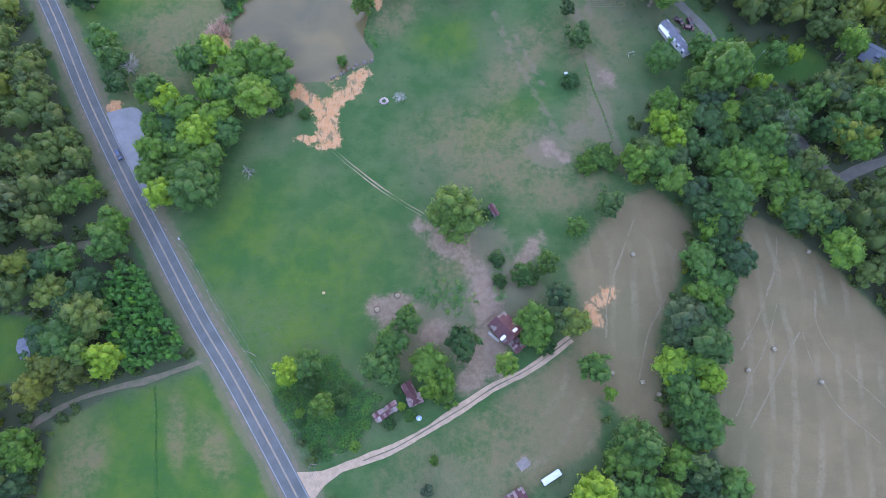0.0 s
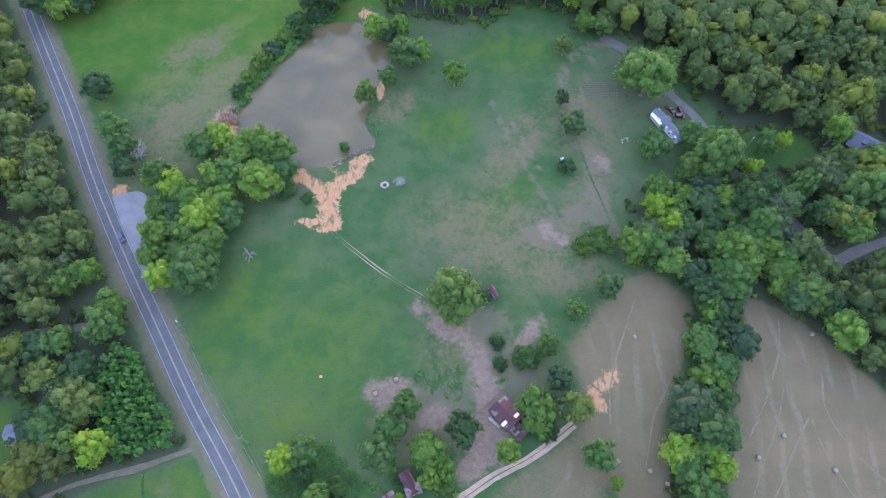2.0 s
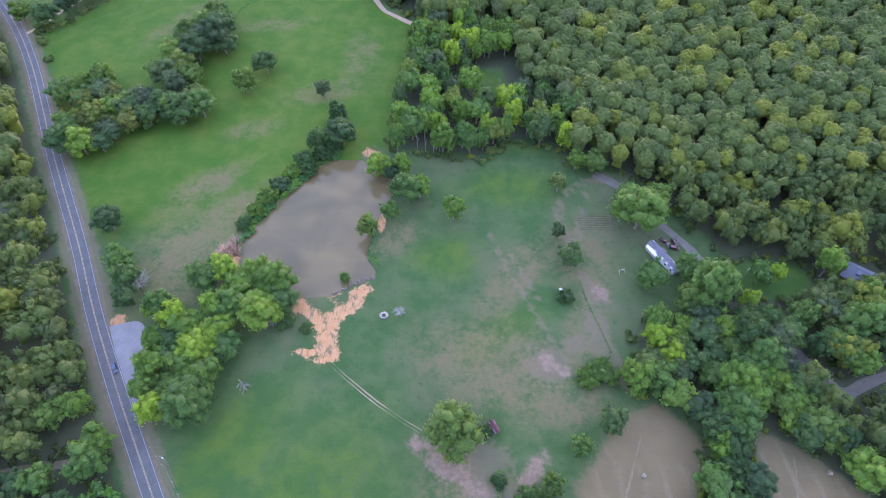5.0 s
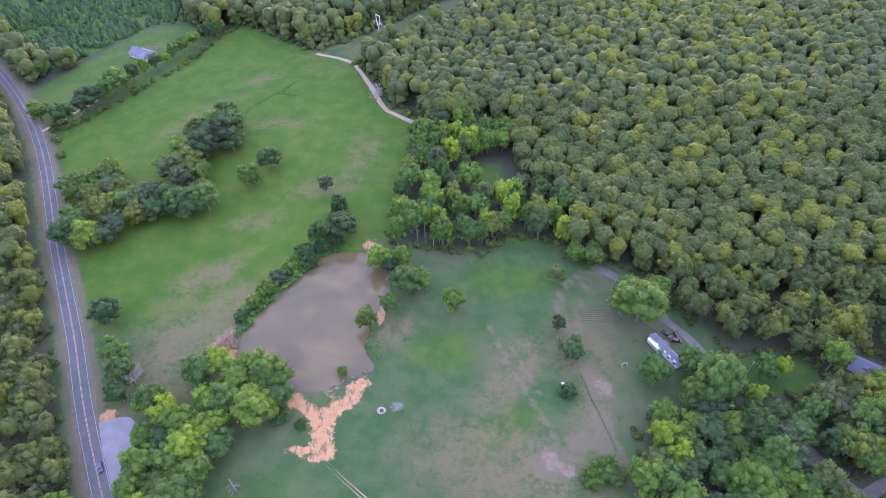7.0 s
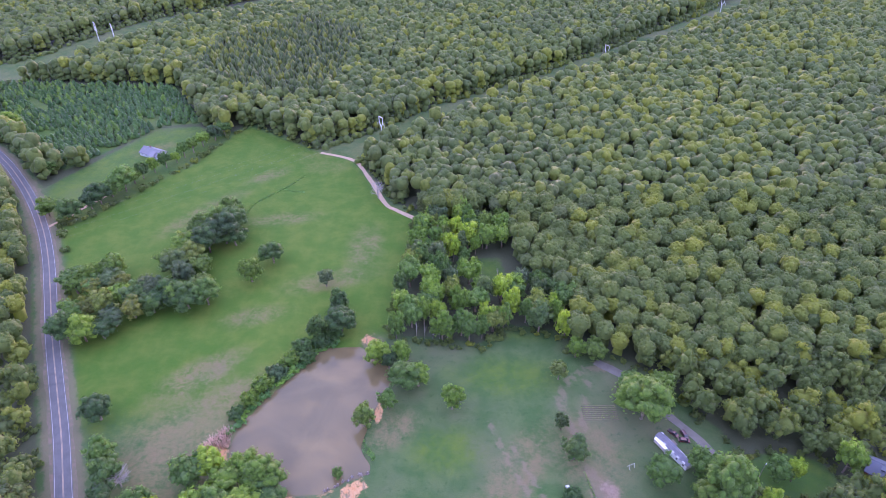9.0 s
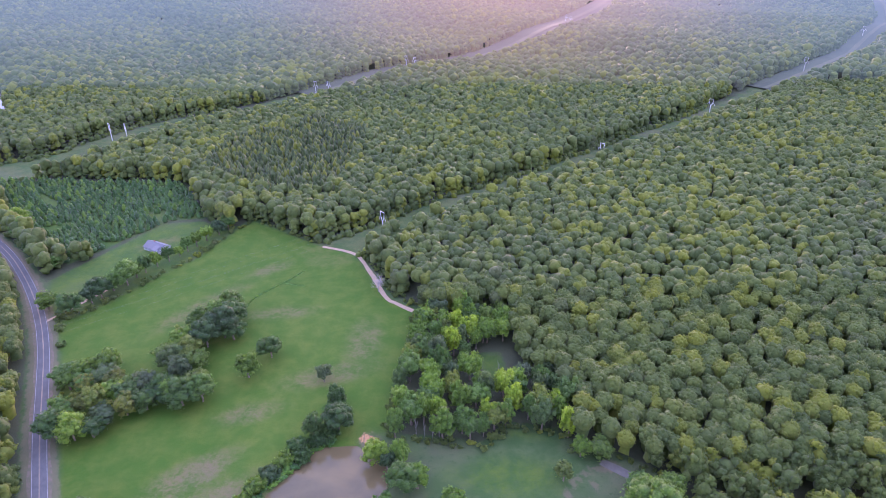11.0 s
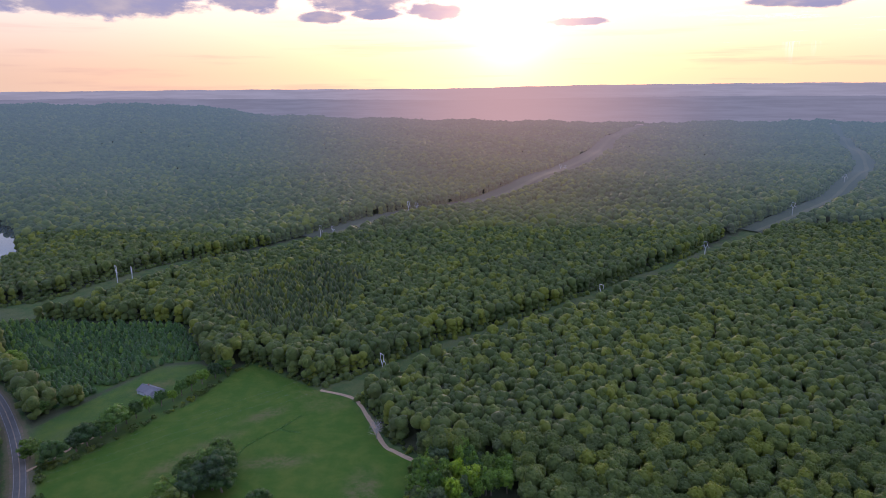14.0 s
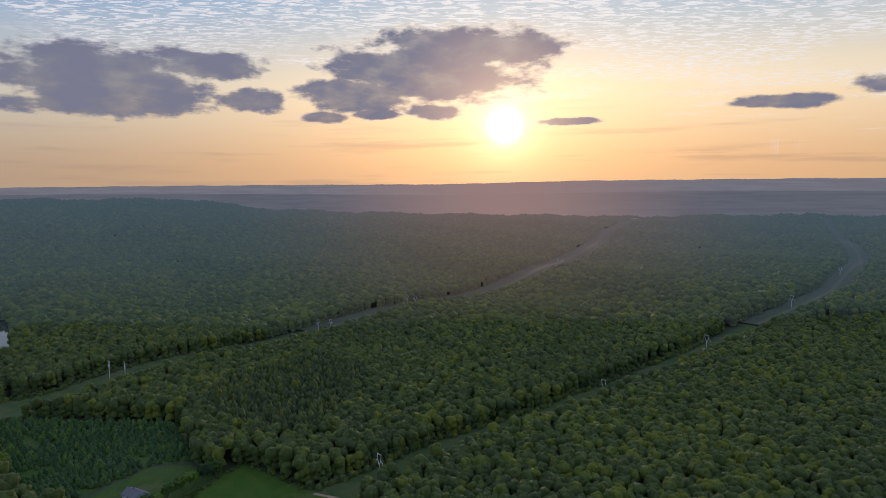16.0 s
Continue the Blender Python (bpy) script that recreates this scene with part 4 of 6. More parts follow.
def stand_arrays(seed, grade):
    """A woodland tree one metre in radius: a rounded crown of boughs on a leafy or hidden stem, in falling grades of detail."""
    rng = np.random.RandomState(seed)
    pieces = []
    top = np.array([rng.uniform(-0.08, 0.08), rng.uniform(-0.08, 0.08), 2.35])
    shape = np.array([rng.uniform(0.92, 1.08), rng.uniform(0.92, 1.08), rng.uniform(0.95, 1.2)])
    if grade == 0:
        v, f = lump(rng, 2, (0, 0, 0), 0.74, 0.07)
        pieces.append((v * shape + top, f))
        for c, r in bumps(rng, 20, 0.64, 0.27):
            c = c * shape + top
            pieces.append(lump(rng, 1, c, r * 0.85, 0.22))
            pieces.append(leaf_spray(rng, c, r * 1.05, 8, 0.09, 0.6))
        pieces.append(lump(rng, 1, (0, 0, 1.2), 0.55, 0.3, 1.6))
    elif grade == 4:
        v, f = lump(rng, 2, (0, 0, 0), 0.78, 0.08)
        pieces.append((v * shape + top, f))
        for c, r in bumps(rng, 5, 0.58, 0.4):
            pieces.append(lump(rng, 1, c * shape + top, r, 0.18))
        for k in range(5):
            a = k * 1.9 + rng.uniform(-0.4, 0.4)
            pieces.append(lump(rng, 1, (0.42 * math.cos(a), 0.42 * math.sin(a), 0.45 + 0.32 * k), rng.uniform(0.5, 0.68), 0.28))
    elif grade == 1:
        v, f = lump(rng, 2, (0, 0, 0), 0.8, 0.08)
        v = v * shape + top
        pieces.append((v, f[v[f].mean(1)[:, 2] > 2.05]))
        for c, r in bumps(rng, 4, 0.6, 0.44):
            v, f = lump(rng, 1, c * shape + top, r, 0.2)
            pieces.append((v, f[v[f].mean(1)[:, 2] > 2.25]))
    elif grade == 5:
        # a slim pine of the older plantation
        v, f = lump(rng, 1, (0, 0, 0), 0.85, 0.16, 1.9)
        pieces.append((v + [0, 0, 3.4], f))
    elif grade == 2:
        v, f = lump(rng, 1, (0, 0, 2.2), 0.98, 0.14, 1.05)
        pieces.append((v, f[v[f].mean(1)[:, 2] > 1.85]))
    else:
        v, f = lump(rng, 1, (0, 0, 1.6), 1.0, 0.2, 0.9)
        pieces.append((v, f[v[f].mean(1)[:, 2] > 1.45]))
    return join(pieces)


def patches(x, y):
    """Where the mix of tree kinds changes, 0 to 1."""
    return 0.5 + 0.28 * np.sin(x / 61 + 1.7 * np.sin(y / 97)) + 0.22 * np.sin(y / 43 + 1.3 * np.sin(x / 71) + x / 160)


def stand(name, x, y, r, grade, mat, label, category, makers=None, stretch=(1.0, 1.4), seed=0):
    """Joins many trees into one mesh, each with a tone of its own."""
    rng = np.random.RandomState(seed + 17)
    makers = makers or [stand_arrays(40 + k + grade * 10, grade) for k in range(5)]
    kind = rng.randint(len(makers), size=len(x))
    vs, fs, ts, n = [], [], [], 0
    z = ground_height(x, y)
    for k, (v, f) in enumerate(makers):
        idx = np.nonzero(kind == k)[0]
        if not len(idx):
            continue
        a, s, h = rng.uniform(0, 6.28, len(idx)), r[idx], rng.uniform(*stretch, len(idx))
        c, w = np.cos(a)[:, None], np.sin(a)[:, None]
        px = (v[:, 0] * c - v[:, 1] * w) * s[:, None] + x[idx][:, None]
        py = (v[:, 0] * w + v[:, 1] * c) * s[:, None] + y[idx][:, None]
        pz = v[:, 2] * (s * h)[:, None] + z[idx][:, None]
        vs.append(np.stack([px, py, pz], 2).reshape(-1, 3))
        fs.append((f[None] + (np.arange(len(idx)) * len(v))[:, None, None]).reshape(-1, 3) + n)
        n += len(idx) * len(v)
        tone = np.c_[np.clip(rng.uniform(-0.15, 0.75, len(idx)) + 0.4 * patches(x[idx], y[idx]), 0, 1), np.clip(rng.uniform(0, 0.85, len(idx)) + 0.25 * patches(y[idx] + 300, x[idx]), 0, 1), np.zeros(len(idx)), np.ones(len(idx))]
        ts.append(np.repeat(tone, len(v), axis=0))
    me = mesh_of(name, np.concatenate(vs), np.concatenate(fs), mat, True, np.concatenate(ts))
    return tagged(new(name, me), label, category, kind="stuff")


def fan(x, y, spare):
    return (np.abs(x) < np.where(y > 800, 0.765, 0.80) * (y + 40) + spare) & (y > -60)


# woods close by, beyond the single trees
rest = order[110:]
stand("woods", near_x[rest], near_y[rest], np.random.RandomState(1).uniform(6.0, 8.2, len(rest)), 0, WOOD_LEAVES, "dense green mixed woodland round the farm", "woods", [crown_arrays(60 + k, False, 18, 17, 0.09) for k in range(5)], (0.85, 1.1), 1)
x, y = scatter(4, 7.1, -560, 560, 205, 340, 0.44)
keep = (wooded(x, y) > 2) & fan(x, y, 20) & ((x < -26) | (x > 62) | (y > 268)) & ((x < -24) | (x > 40) | (y > 326))
stand("woods", x[keep], y[keep], np.random.RandomState(2).uniform(4.7, 6.3, keep.sum()), 0, WOOD_LEAVES, "dense green deciduous forest beyond the pasture", "woods", [stand_arrays(70 + k, 0) for k in range(7)], (0.88, 1.05), 2)
x, y = scatter(6, 7.3, -900, 900, 340, 860, 0.44)
keep = (wooded(x, y) > 2) & fan(x, y, 20) & (inside(PINEWOOD, x, y) < 0)
rim = keep & (wooded(x, y) < 11)
stand("woods", x[rim], y[rim], np.random.RandomState(13).uniform(4.2, 6.2, rim.sum()), 4, WOOD_LEAVES, "leafy trees along the edges of the forest", "woods", stretch=(0.82, 1.15), seed=13)
keep = keep & ~rim
stand("woods", x[keep], y[keep], np.random.RandomState(3).uniform(4.6, 6.1, keep.sum()), 1, WOOD_LEAVES, "dense green deciduous forest canopy", "woods", stretch=(0.95, 1.1), seed=3)
x, y = scatter(16, 4.3, -250, -70, 480, 730, 0.4)
keep = (inside(PINEWOOD, x, y) > -4) & (wooded(x, y) > 2)
stand("pinewood", x[keep], y[keep], np.random.RandomState(23).uniform(2.2, 3.1, keep.sum()), 5, OLD_PINE_LEAVES, "close dark stand of slim older pines within the forest", "pines", stretch=(1.25, 1.5), seed=23)

# woods from 860 m out, with distance haze painted on as growing emission
def add_haze(base, name):
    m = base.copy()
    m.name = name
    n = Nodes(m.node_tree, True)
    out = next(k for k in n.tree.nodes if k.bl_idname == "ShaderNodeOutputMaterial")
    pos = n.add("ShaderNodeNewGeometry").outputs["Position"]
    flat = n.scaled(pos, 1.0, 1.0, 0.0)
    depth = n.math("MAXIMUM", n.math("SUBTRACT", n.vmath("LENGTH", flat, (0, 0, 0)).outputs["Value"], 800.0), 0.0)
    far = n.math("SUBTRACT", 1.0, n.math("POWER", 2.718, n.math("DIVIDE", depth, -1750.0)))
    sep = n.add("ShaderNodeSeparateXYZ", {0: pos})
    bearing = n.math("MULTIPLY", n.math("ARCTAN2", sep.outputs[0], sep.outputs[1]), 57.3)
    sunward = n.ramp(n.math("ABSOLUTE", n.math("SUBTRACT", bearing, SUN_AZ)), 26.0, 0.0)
    # this emission imitates haze: bluish, warm towards the sun
    air = n.add("ShaderNodeEmission", {0: n.mix(sunward, rgb(*HAZE_BLUE), rgb(*HAZE_WARM)), 1: 1.0})
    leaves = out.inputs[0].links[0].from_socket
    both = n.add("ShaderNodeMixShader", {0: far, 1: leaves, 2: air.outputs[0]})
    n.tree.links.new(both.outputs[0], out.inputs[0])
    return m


HAZE_BLUE, HAZE_WARM = (0.205, 0.305, 0.355), (0.580, 0.410, 0.350)
HAZED_LEAVES = add_haze(WOOD_LEAVES, "backdrop_leaves")
HAZED_GRASS = add_haze(plain("far_rough_grass", (0.100, 0.102, 0.052), (0.070, 0.080, 0.038), 0.02, 0.95), "backdrop_grass")
# base painted dark to read as grass in tree shade
FAR_TREE_SHADE = add_haze(plain("far_shaded_grass", (0.050, 0.066, 0.030), (0.036, 0.050, 0.024), 0.02, 0.95), "backdrop_brush")
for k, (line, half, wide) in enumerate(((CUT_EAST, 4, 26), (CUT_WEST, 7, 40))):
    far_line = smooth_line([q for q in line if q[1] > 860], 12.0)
    # strips float above the ground to hide its dark unhazed surface from the camera
    raised_by = np.interp(np.asarray(far_line)[:, 1], [1050, 1450, 2200], [0.0, 6.0, 11.0])
    tagged(ribbon(("backdrop_strip", "backdrop_strip_2")[k], far_line, half, 2.4 + raised_by, HAZED_GRASS, 1.5), "far cleared power line strip climbing the ridge, haze painted on as glow", "distant clearing", kind="structure")
    tagged(ribbon(("backdrop_brush", "backdrop_brush_2")[k], far_line, wide, 1.6 + 0.9 * raised_by, FAR_TREE_SHADE, 2.0), "wide strip painted dark as tree shade beside the far power line, under haze glow", "distant brush", kind="structure")
x, y = scatter(17, 9.6, -1700, 1700, 860, 1900, 0.42)
keep = (wooded(x, y) > 2) & fan(x, y, 20)
rim = keep & (wooded(x, y) < 12)
keep = keep & ~rim
ob = stand("backdrop_rim", x[rim], y[rim], np.random.RandomState(16).uniform(4.8, 6.6, rim.sum()), 4, HAZED_LEAVES, "far trees along the cleared strips, haze painted on as glow", "distant woods", stretch=(0.75, 1.0), seed=16)
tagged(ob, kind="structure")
ob = stand("backdrop_woods", x[keep], y[keep], np.random.RandomState(15).uniform(5.5, 7.6, keep.sum()), 2, HAZED_LEAVES, "forest canopy below the ridge with haze painted on as glow", "distant woods", stretch=(0.8, 1.1), seed=15)
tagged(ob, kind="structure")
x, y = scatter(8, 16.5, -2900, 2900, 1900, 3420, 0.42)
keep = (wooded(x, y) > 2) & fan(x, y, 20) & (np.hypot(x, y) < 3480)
ob = stand("backdrop_woods_2", x[keep], y[keep], np.random.RandomState(5).uniform(8.6, 11.4, keep.sum()), 3, HAZED_LEAVES, "distant ridge forest with blue haze painted on as glow", "distant woods", stretch=(0.8, 1.1), seed=5)
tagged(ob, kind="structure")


def bushy_pine(seed):
    """A young pine: a ragged cone of four whorls."""
    rng = np.random.RandomState(seed)
    return join([lump(rng, 1, (rng.uniform(-0.12, 0.12), rng.uniform(-0.12, 0.12), 0.45 + 0.52 * k), 0.95 - 0.2 * k, 0.28, 0.62) for k in range(4)] + [leaf_spray(rng, (0, 0, 1.0), 0.75, 8, 0.2)])


PINE_SHAPES = [bushy_pine(k) for k in range(5)]
x, y = scatter(9, 4.9, -430, -180, 380, 565, 0.34)
keep = (inside(PINES, x, y) > 1) & (patches(x * 5, y * 5) > 0.08)
stand("young_pines", x[keep], y[keep], np.random.RandomState(6).uniform(1.8, 3.1, keep.sum()), 0, PINE_LEAVES, "plantation of young dark green pines", "pines", PINE_SHAPES, (0.75, 1.15), 6)
x, y = scatter(10, 2.5, -130, -80, 20, 72, 0.15)
keep = inside(GROVE, x, y) > 0.5
stand("evergreen_grove", x[keep], y[keep], np.random.RandomState(7).uniform(1.6, 2.2, keep.sum()), 0, GROVE_LEAVES, "close-planted dark evergreen grove beside the road", "grove", [crown_arrays(90 + k, False, 9, 7, 0.2) for k in range(4)], (1.7, 2.3), 7)


# ---- low growth ----
BRUSH = [crown_arrays(80 + k, True, 9, 8, 0.17) for k in range(5)]


def carpet_arrays(seed, count=64, size=0.15):
    """A low mat of leaves, one metre in radius."""
    rng = np.random.RandomState(seed)
    a, d = rng.uniform(0, 6.28, count), np.sqrt(rng.uniform(0, 1, count))
    pieces = [leaf_spray(rng, (d[k] * math.cos(a[k]), d[k] * math.sin(a[k]), 0.12 + 0.5 * (1 - d[k]) * rng.uniform(0.3, 1)), 0.05, 1, size, 2.5) for k in range(count)]
    return join(pieces)


CARPET = [carpet_arrays(200 + k) for k in range(5)]
BRAMBLE = [(-54, 31), (-38, 31), (-30, 24), (-22, 18), (-25, 8), (-38, -1), (-45, 2), (-57, 18)]
x, y = scatter(11, 1.35, -60, -20, -5, 35, 0.5)
keep = inside(BRAMBLE, x, y) + 3 * patches(x * 9, y * 9) > 1
stand("brambles", x[keep], y[keep], np.random.RandomState(8).uniform(0.8, 1.9, keep.sum()), 0, BRUSH_LEAVES, "dense green bramble and vine thicket by the drive", "brambles", CARPET, (0.5, 1.5), 8)
x, y = scatter(12, 5.0, -190, 200, -34, 225)
keep = (np.abs(wooded(x, y) - 1.5) < 2.4) & (away(ROAD_LINE, x, y) > 8)
stand("undergrowth", x[keep], y[keep], np.random.RandomState(9).uniform(1.6, 3.2, keep.sum()), 0, WOOD_LEAVES, "leafy undergrowth along the edges of the woods", "undergrowth", BRUSH, (0.7, 1.3), 9)
x, y = scatter(14, 4.4, -270, 120, 225, 480)
keep = (np.abs(wooded(x, y) - 1.0) < 2.6) & (away(ROAD_LINE, x, y) > 8) & (inside(OPEN_MAIN, x, y) > -9)
stand("undergrowth", x[keep], y[keep], np.random.RandomState(19).uniform(1.8, 3.6, keep.sum()), 0, WOOD_LEAVES, "leafy undergrowth along the edge of the north pasture", "undergrowth", BRUSH, (0.8, 1.5), 19)
x, y = scatter(13, 1.5, -30, 30, 35, 75, 0.48)
keep = (np.hypot((x - 2) / 9, (y - 52) / 5) + np.random.RandomState(2).uniform(-0.5, 0.5, len(x)) < 0.9) & (x < 12) | (np.hypot((x - 19.8) / 2.2, (y - 60) / 10) < 1)
stand("weeds", x[keep], y[keep], np.random.RandomState(10).uniform(0.5, 1.2, keep.sum()), 0, BRUSH_LEAVES, "coarse green weeds in the pasture", "weeds", CARPET, (0.4, 0.9), 10)


# young growth where the forest meets the cleared strips
for line, off, y_end, seed in ((CUT_EAST, 17.5, 860, 41), (CUT_WEST, 31, 860, 43)):
    p = smooth_line([q for q in line if q[1] < y_end], 4.0)
    way = np.gradient(p, axis=0)
    way /= np.linalg.norm(way, axis=1)[:, None]
    side = np.stack([way[:, 1], -way[:, 0]], 1)
    rng = np.random.RandomState(seed)
    rows = [p + side * (s * off + rng.uniform(-3.0, 3.0, (len(p), 1))) for s in (-1, 1)]
    both = np.concatenate([*rows, rows[0] + rng.uniform(-2.5, 2.5, rows[0].shape)])
    both = both[np.min([away(ROAD_LINE, both[:, 0], both[:, 1]) - 12, -inside(OPEN_MAIN, both[:, 0], both[:, 1]), -inside(PINES, both[:, 0], both[:, 1])], axis=0) > 0]
    low = [lump(np.random.RandomState(300 + k), 1, (0, 0, 0.5), 0.95, 0.35, 1.0) for k in range(5)]
    stand("young_growth", both[:, 0], both[:, 1], rng.uniform(1.4, 3.4, len(both)), 2, WOOD_LEAVES, "young leafy growth along a cleared power line strip", "undergrowth", low, (0.8, 1.5), seed)


def growth(name, line, width, r, label, seed):
    """A rank line of growth along a ditch."""
    rng = np.random.RandomState(seed)
    p = smooth_line(line, 0.6 * r + 0.3)
    x, y = p[:, 0] + rng.uniform(-width, width, len(p)), p[:, 1] + rng.uniform(-width, width, len(p))
    stand(name, x, y, rng.uniform(0.8, 1.6, len(p)) * r, 0, BRUSH_LEAVES, label, "weeds", BRUSH if r > 1 else CARPET, (0.4, 0.8), seed)


growth("ditch_weeds", [(56.5, 150), (58, 141), (61, 129), (65, 114)], 0.25, 0.34, "dark weeds along a straight field ditch", 21)
growth("ditch_weeds", [(-124, 331), (-122, 346), (-114, 358), (-105, 369), (-96, 384)], 0.5, 0.65, "dark weeds along a pasture gully", 22)
growth("ditch_weeds", [(-97, 22), (-95, 12), (-94, 4), (-91, -16)], 0.2, 0.4, "dark weeds along a lawn ditch", 23)
growth("ditch_weeds", [(-106, 366), (-100, 364), (-92, 363)], 0.4, 0.6, "dark weeds along a pasture gully", 24)
growth("bank_brush", [(-88, 168), (-82, 180), (-72, 197), (-62, 212), (-50, 223)], 1.4, 2.3, "grey-green brush along the pond bank", 26)
growth("bank_brush", [(-27, 156), (-32, 165), (-29, 182), (-22, 196)], 0.8, 0.8, "low brush along the pond bank", 27)

# ---- distance ----
def skyline(name, dist, az_el, glow, label):
    """A far range of hills with evening haze painted on as emission."""
    m, n = material(name)
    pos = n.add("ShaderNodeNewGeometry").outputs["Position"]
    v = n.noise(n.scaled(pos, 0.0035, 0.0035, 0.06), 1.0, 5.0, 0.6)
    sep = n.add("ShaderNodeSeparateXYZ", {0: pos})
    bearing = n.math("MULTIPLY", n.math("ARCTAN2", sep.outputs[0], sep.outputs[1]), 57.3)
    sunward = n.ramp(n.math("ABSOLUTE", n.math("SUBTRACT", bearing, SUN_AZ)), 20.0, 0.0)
    # haze violet and sunward warmth are put into the emitted colour
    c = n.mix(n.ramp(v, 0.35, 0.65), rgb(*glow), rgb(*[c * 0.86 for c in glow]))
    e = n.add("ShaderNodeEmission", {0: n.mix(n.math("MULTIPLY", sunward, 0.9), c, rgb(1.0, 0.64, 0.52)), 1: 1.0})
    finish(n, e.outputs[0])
    az = np.linspace(-62, 62, 500)
    el = np.interp(az, *az_el) + 0.014 * np.sin(az * 1.1 + dist) + 0.012 * np.sin(az * 2.9) + 0.008 * np.sin(az * 11.3 + 2)
    top = 215 + dist * np.tan(np.radians(el))
    px, py = dist * np.sin(np.radians(az)), dist * np.cos(np.radians(az))
    v = np.concatenate([np.c_[px, py, top], np.c_[px, py, np.full(500, -400.0)], np.c_[px * 1.02, py * 1.02, np.full(500, -400.0)]])
    i = np.arange(499)
    t = [np.c_[i, i + 1, i + 500], np.c_[i + 1, i + 501, i + 500], np.c_[i + 1, i, i + 1000], np.c_[i + 1, i + 1000, i + 1001]]
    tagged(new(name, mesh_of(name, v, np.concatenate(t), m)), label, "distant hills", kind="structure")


skyline("backdrop_hills", 4650, ([-62, -20, 0, 12, 30, 62], [-0.45, -0.45, -0.5, -0.25, -0.15, -0.2]), (0.54, 0.54, 0.58), "horizon hills with pale violet haze painted on as glow")
skyline("backdrop_hills_2", 4350, ([-62, -30, 0, 20, 62], [-1.1, -1.0, -1.5, -1.2, -0.9]), (0.37, 0.39, 0.44), "plain before the horizon with violet haze painted on as glow")


# ---- buildings ----
def varied(name, col, col2, scale=0.6, rough=0.6, metal=0.0, spread_by=0.35):
    """A material whose tone differs from piece to piece."""
    m, n = material(name)
    pos = n.add("ShaderNodeTexCoord").outputs["Object"]
    r = n.add("ShaderNodeObjectInfo").outputs["Random"]
    big = n.noise(pos, scale, 5.0, 0.65)
    c = n.mix(n.ramp(n.math("ADD", n.math("MULTIPLY", big, 0.8), n.math("MULTIPLY", r, spread_by)), 0.30, 0.85), rgb(*col), rgb(*col2))
    c = n.mix(n.math("MULTIPLY", r, 0.35), c, n.mix(1.0, c, rgb(1.35, 1.3, 1.3), "MULTIPLY"))
    b = n.add("ShaderNodeBsdfPrincipled", {"Base Color": c, "Roughness": rough, "Metallic": metal})
    finish(n, b.outputs[0])
    return m


RUST = varied("rusted_tin", (0.072, 0.030, 0.032), (0.098, 0.050, 0.050), 0.5, 0.95, 0.0, 0.15)
RUST_PALE = varied("half_rusted_tin", (0.11, 0.048, 0.045), (0.24, 0.195, 0.185), 0.4, 0.95)
TIN_BRIGHT = plain("bright_tin", (0.80, 0.80, 0.82), (0.68, 0.68, 0.70), 0.5, 0.4)
SHINGLE = varied("grey_shingle", (0.10, 0.105, 0.125), (0.14, 0.145, 0.165), 0.8, 0.9)
PALE_SHINGLE = varied("pale_grey_shingle", (0.12, 0.12, 0.135), (0.15, 0.15, 0.165), 0.8, 0.9)
METAL_ROOF = varied("grey_metal_roof", (0.115, 0.115, 0.14), (0.15, 0.15, 0.175), 0.5, 0.95)
SLATE_BLUE = varied("blue_grey_shingle", (0.075, 0.088, 0.112), (0.095, 0.108, 0.132), 0.8, 0.85)
WEATHERED = plain("weathered_board", (0.20, 0.165, 0.14), (0.12, 0.10, 0.09), 0.8, 0.9, bump=0.4, streak=(1, 1, 0.3))
SIDING = plain("white_siding", (0.55, 0.56, 0.59), (0.45, 0.46, 0.49), 0.4, 0.6)
BRICK_WALL = plain("red_brick_wall", (0.27, 0.12, 0.09), (0.20, 0.09, 0.07), 1.5, 0.9)
GLASS_DARK = plain("dark_window_glass", (0.03, 0.035, 0.04), (0.02, 0.02, 0.025), 1.0, 0.1)
DARK = plain("dark_opening", (0.03, 0.028, 0.026), (0.02, 0.02, 0.02), 1.0, 0.9)
CONCRETE = plain("old_concrete", (0.20, 0.165, 0.15), (0.15, 0.13, 0.12), 0.8, 0.95)
TIMBER = plain("grey_plank", (0.42, 0.39, 0.35), (0.30, 0.27, 0.24), 2.0, 0.9)
RUBBER = plain("tyre_rubber", (0.03, 0.03, 0.03), (0.02, 0.02, 0.02), 3.0, 0.9)
STEEL = plain("galvanised_steel", (0.62, 0.63, 0.65), (0.54, 0.55, 0.57), 1.5, 0.55, 0.2)
WIRE = plain("weathered_wire", (0.13, 0.14, 0.15), (0.09, 0.09, 0.10), 1.0, 0.6)
STRAW = plain("weathered_straw", (0.27, 0.225, 0.145), (0.19, 0.155, 0.10), 2.5, 0.95, bump=0.6)


def slab(bm, a, b, c, d, thick):
    """A sheet of that thickness with the upper corners a b c d."""
    top = [bm.verts.new(p) for p in (a, b, c, d)]
    low = [bm.verts.new((p[0], p[1], p[2] - thick)) for p in (a, b, c, d)]
    bm.faces.new(top)
    bm.faces.new(low[::-1])
    for k in range(4):
        bm.faces.new((top[k], low[k], low[(k + 1) % 4], top[(k + 1) % 4]))
    return bm


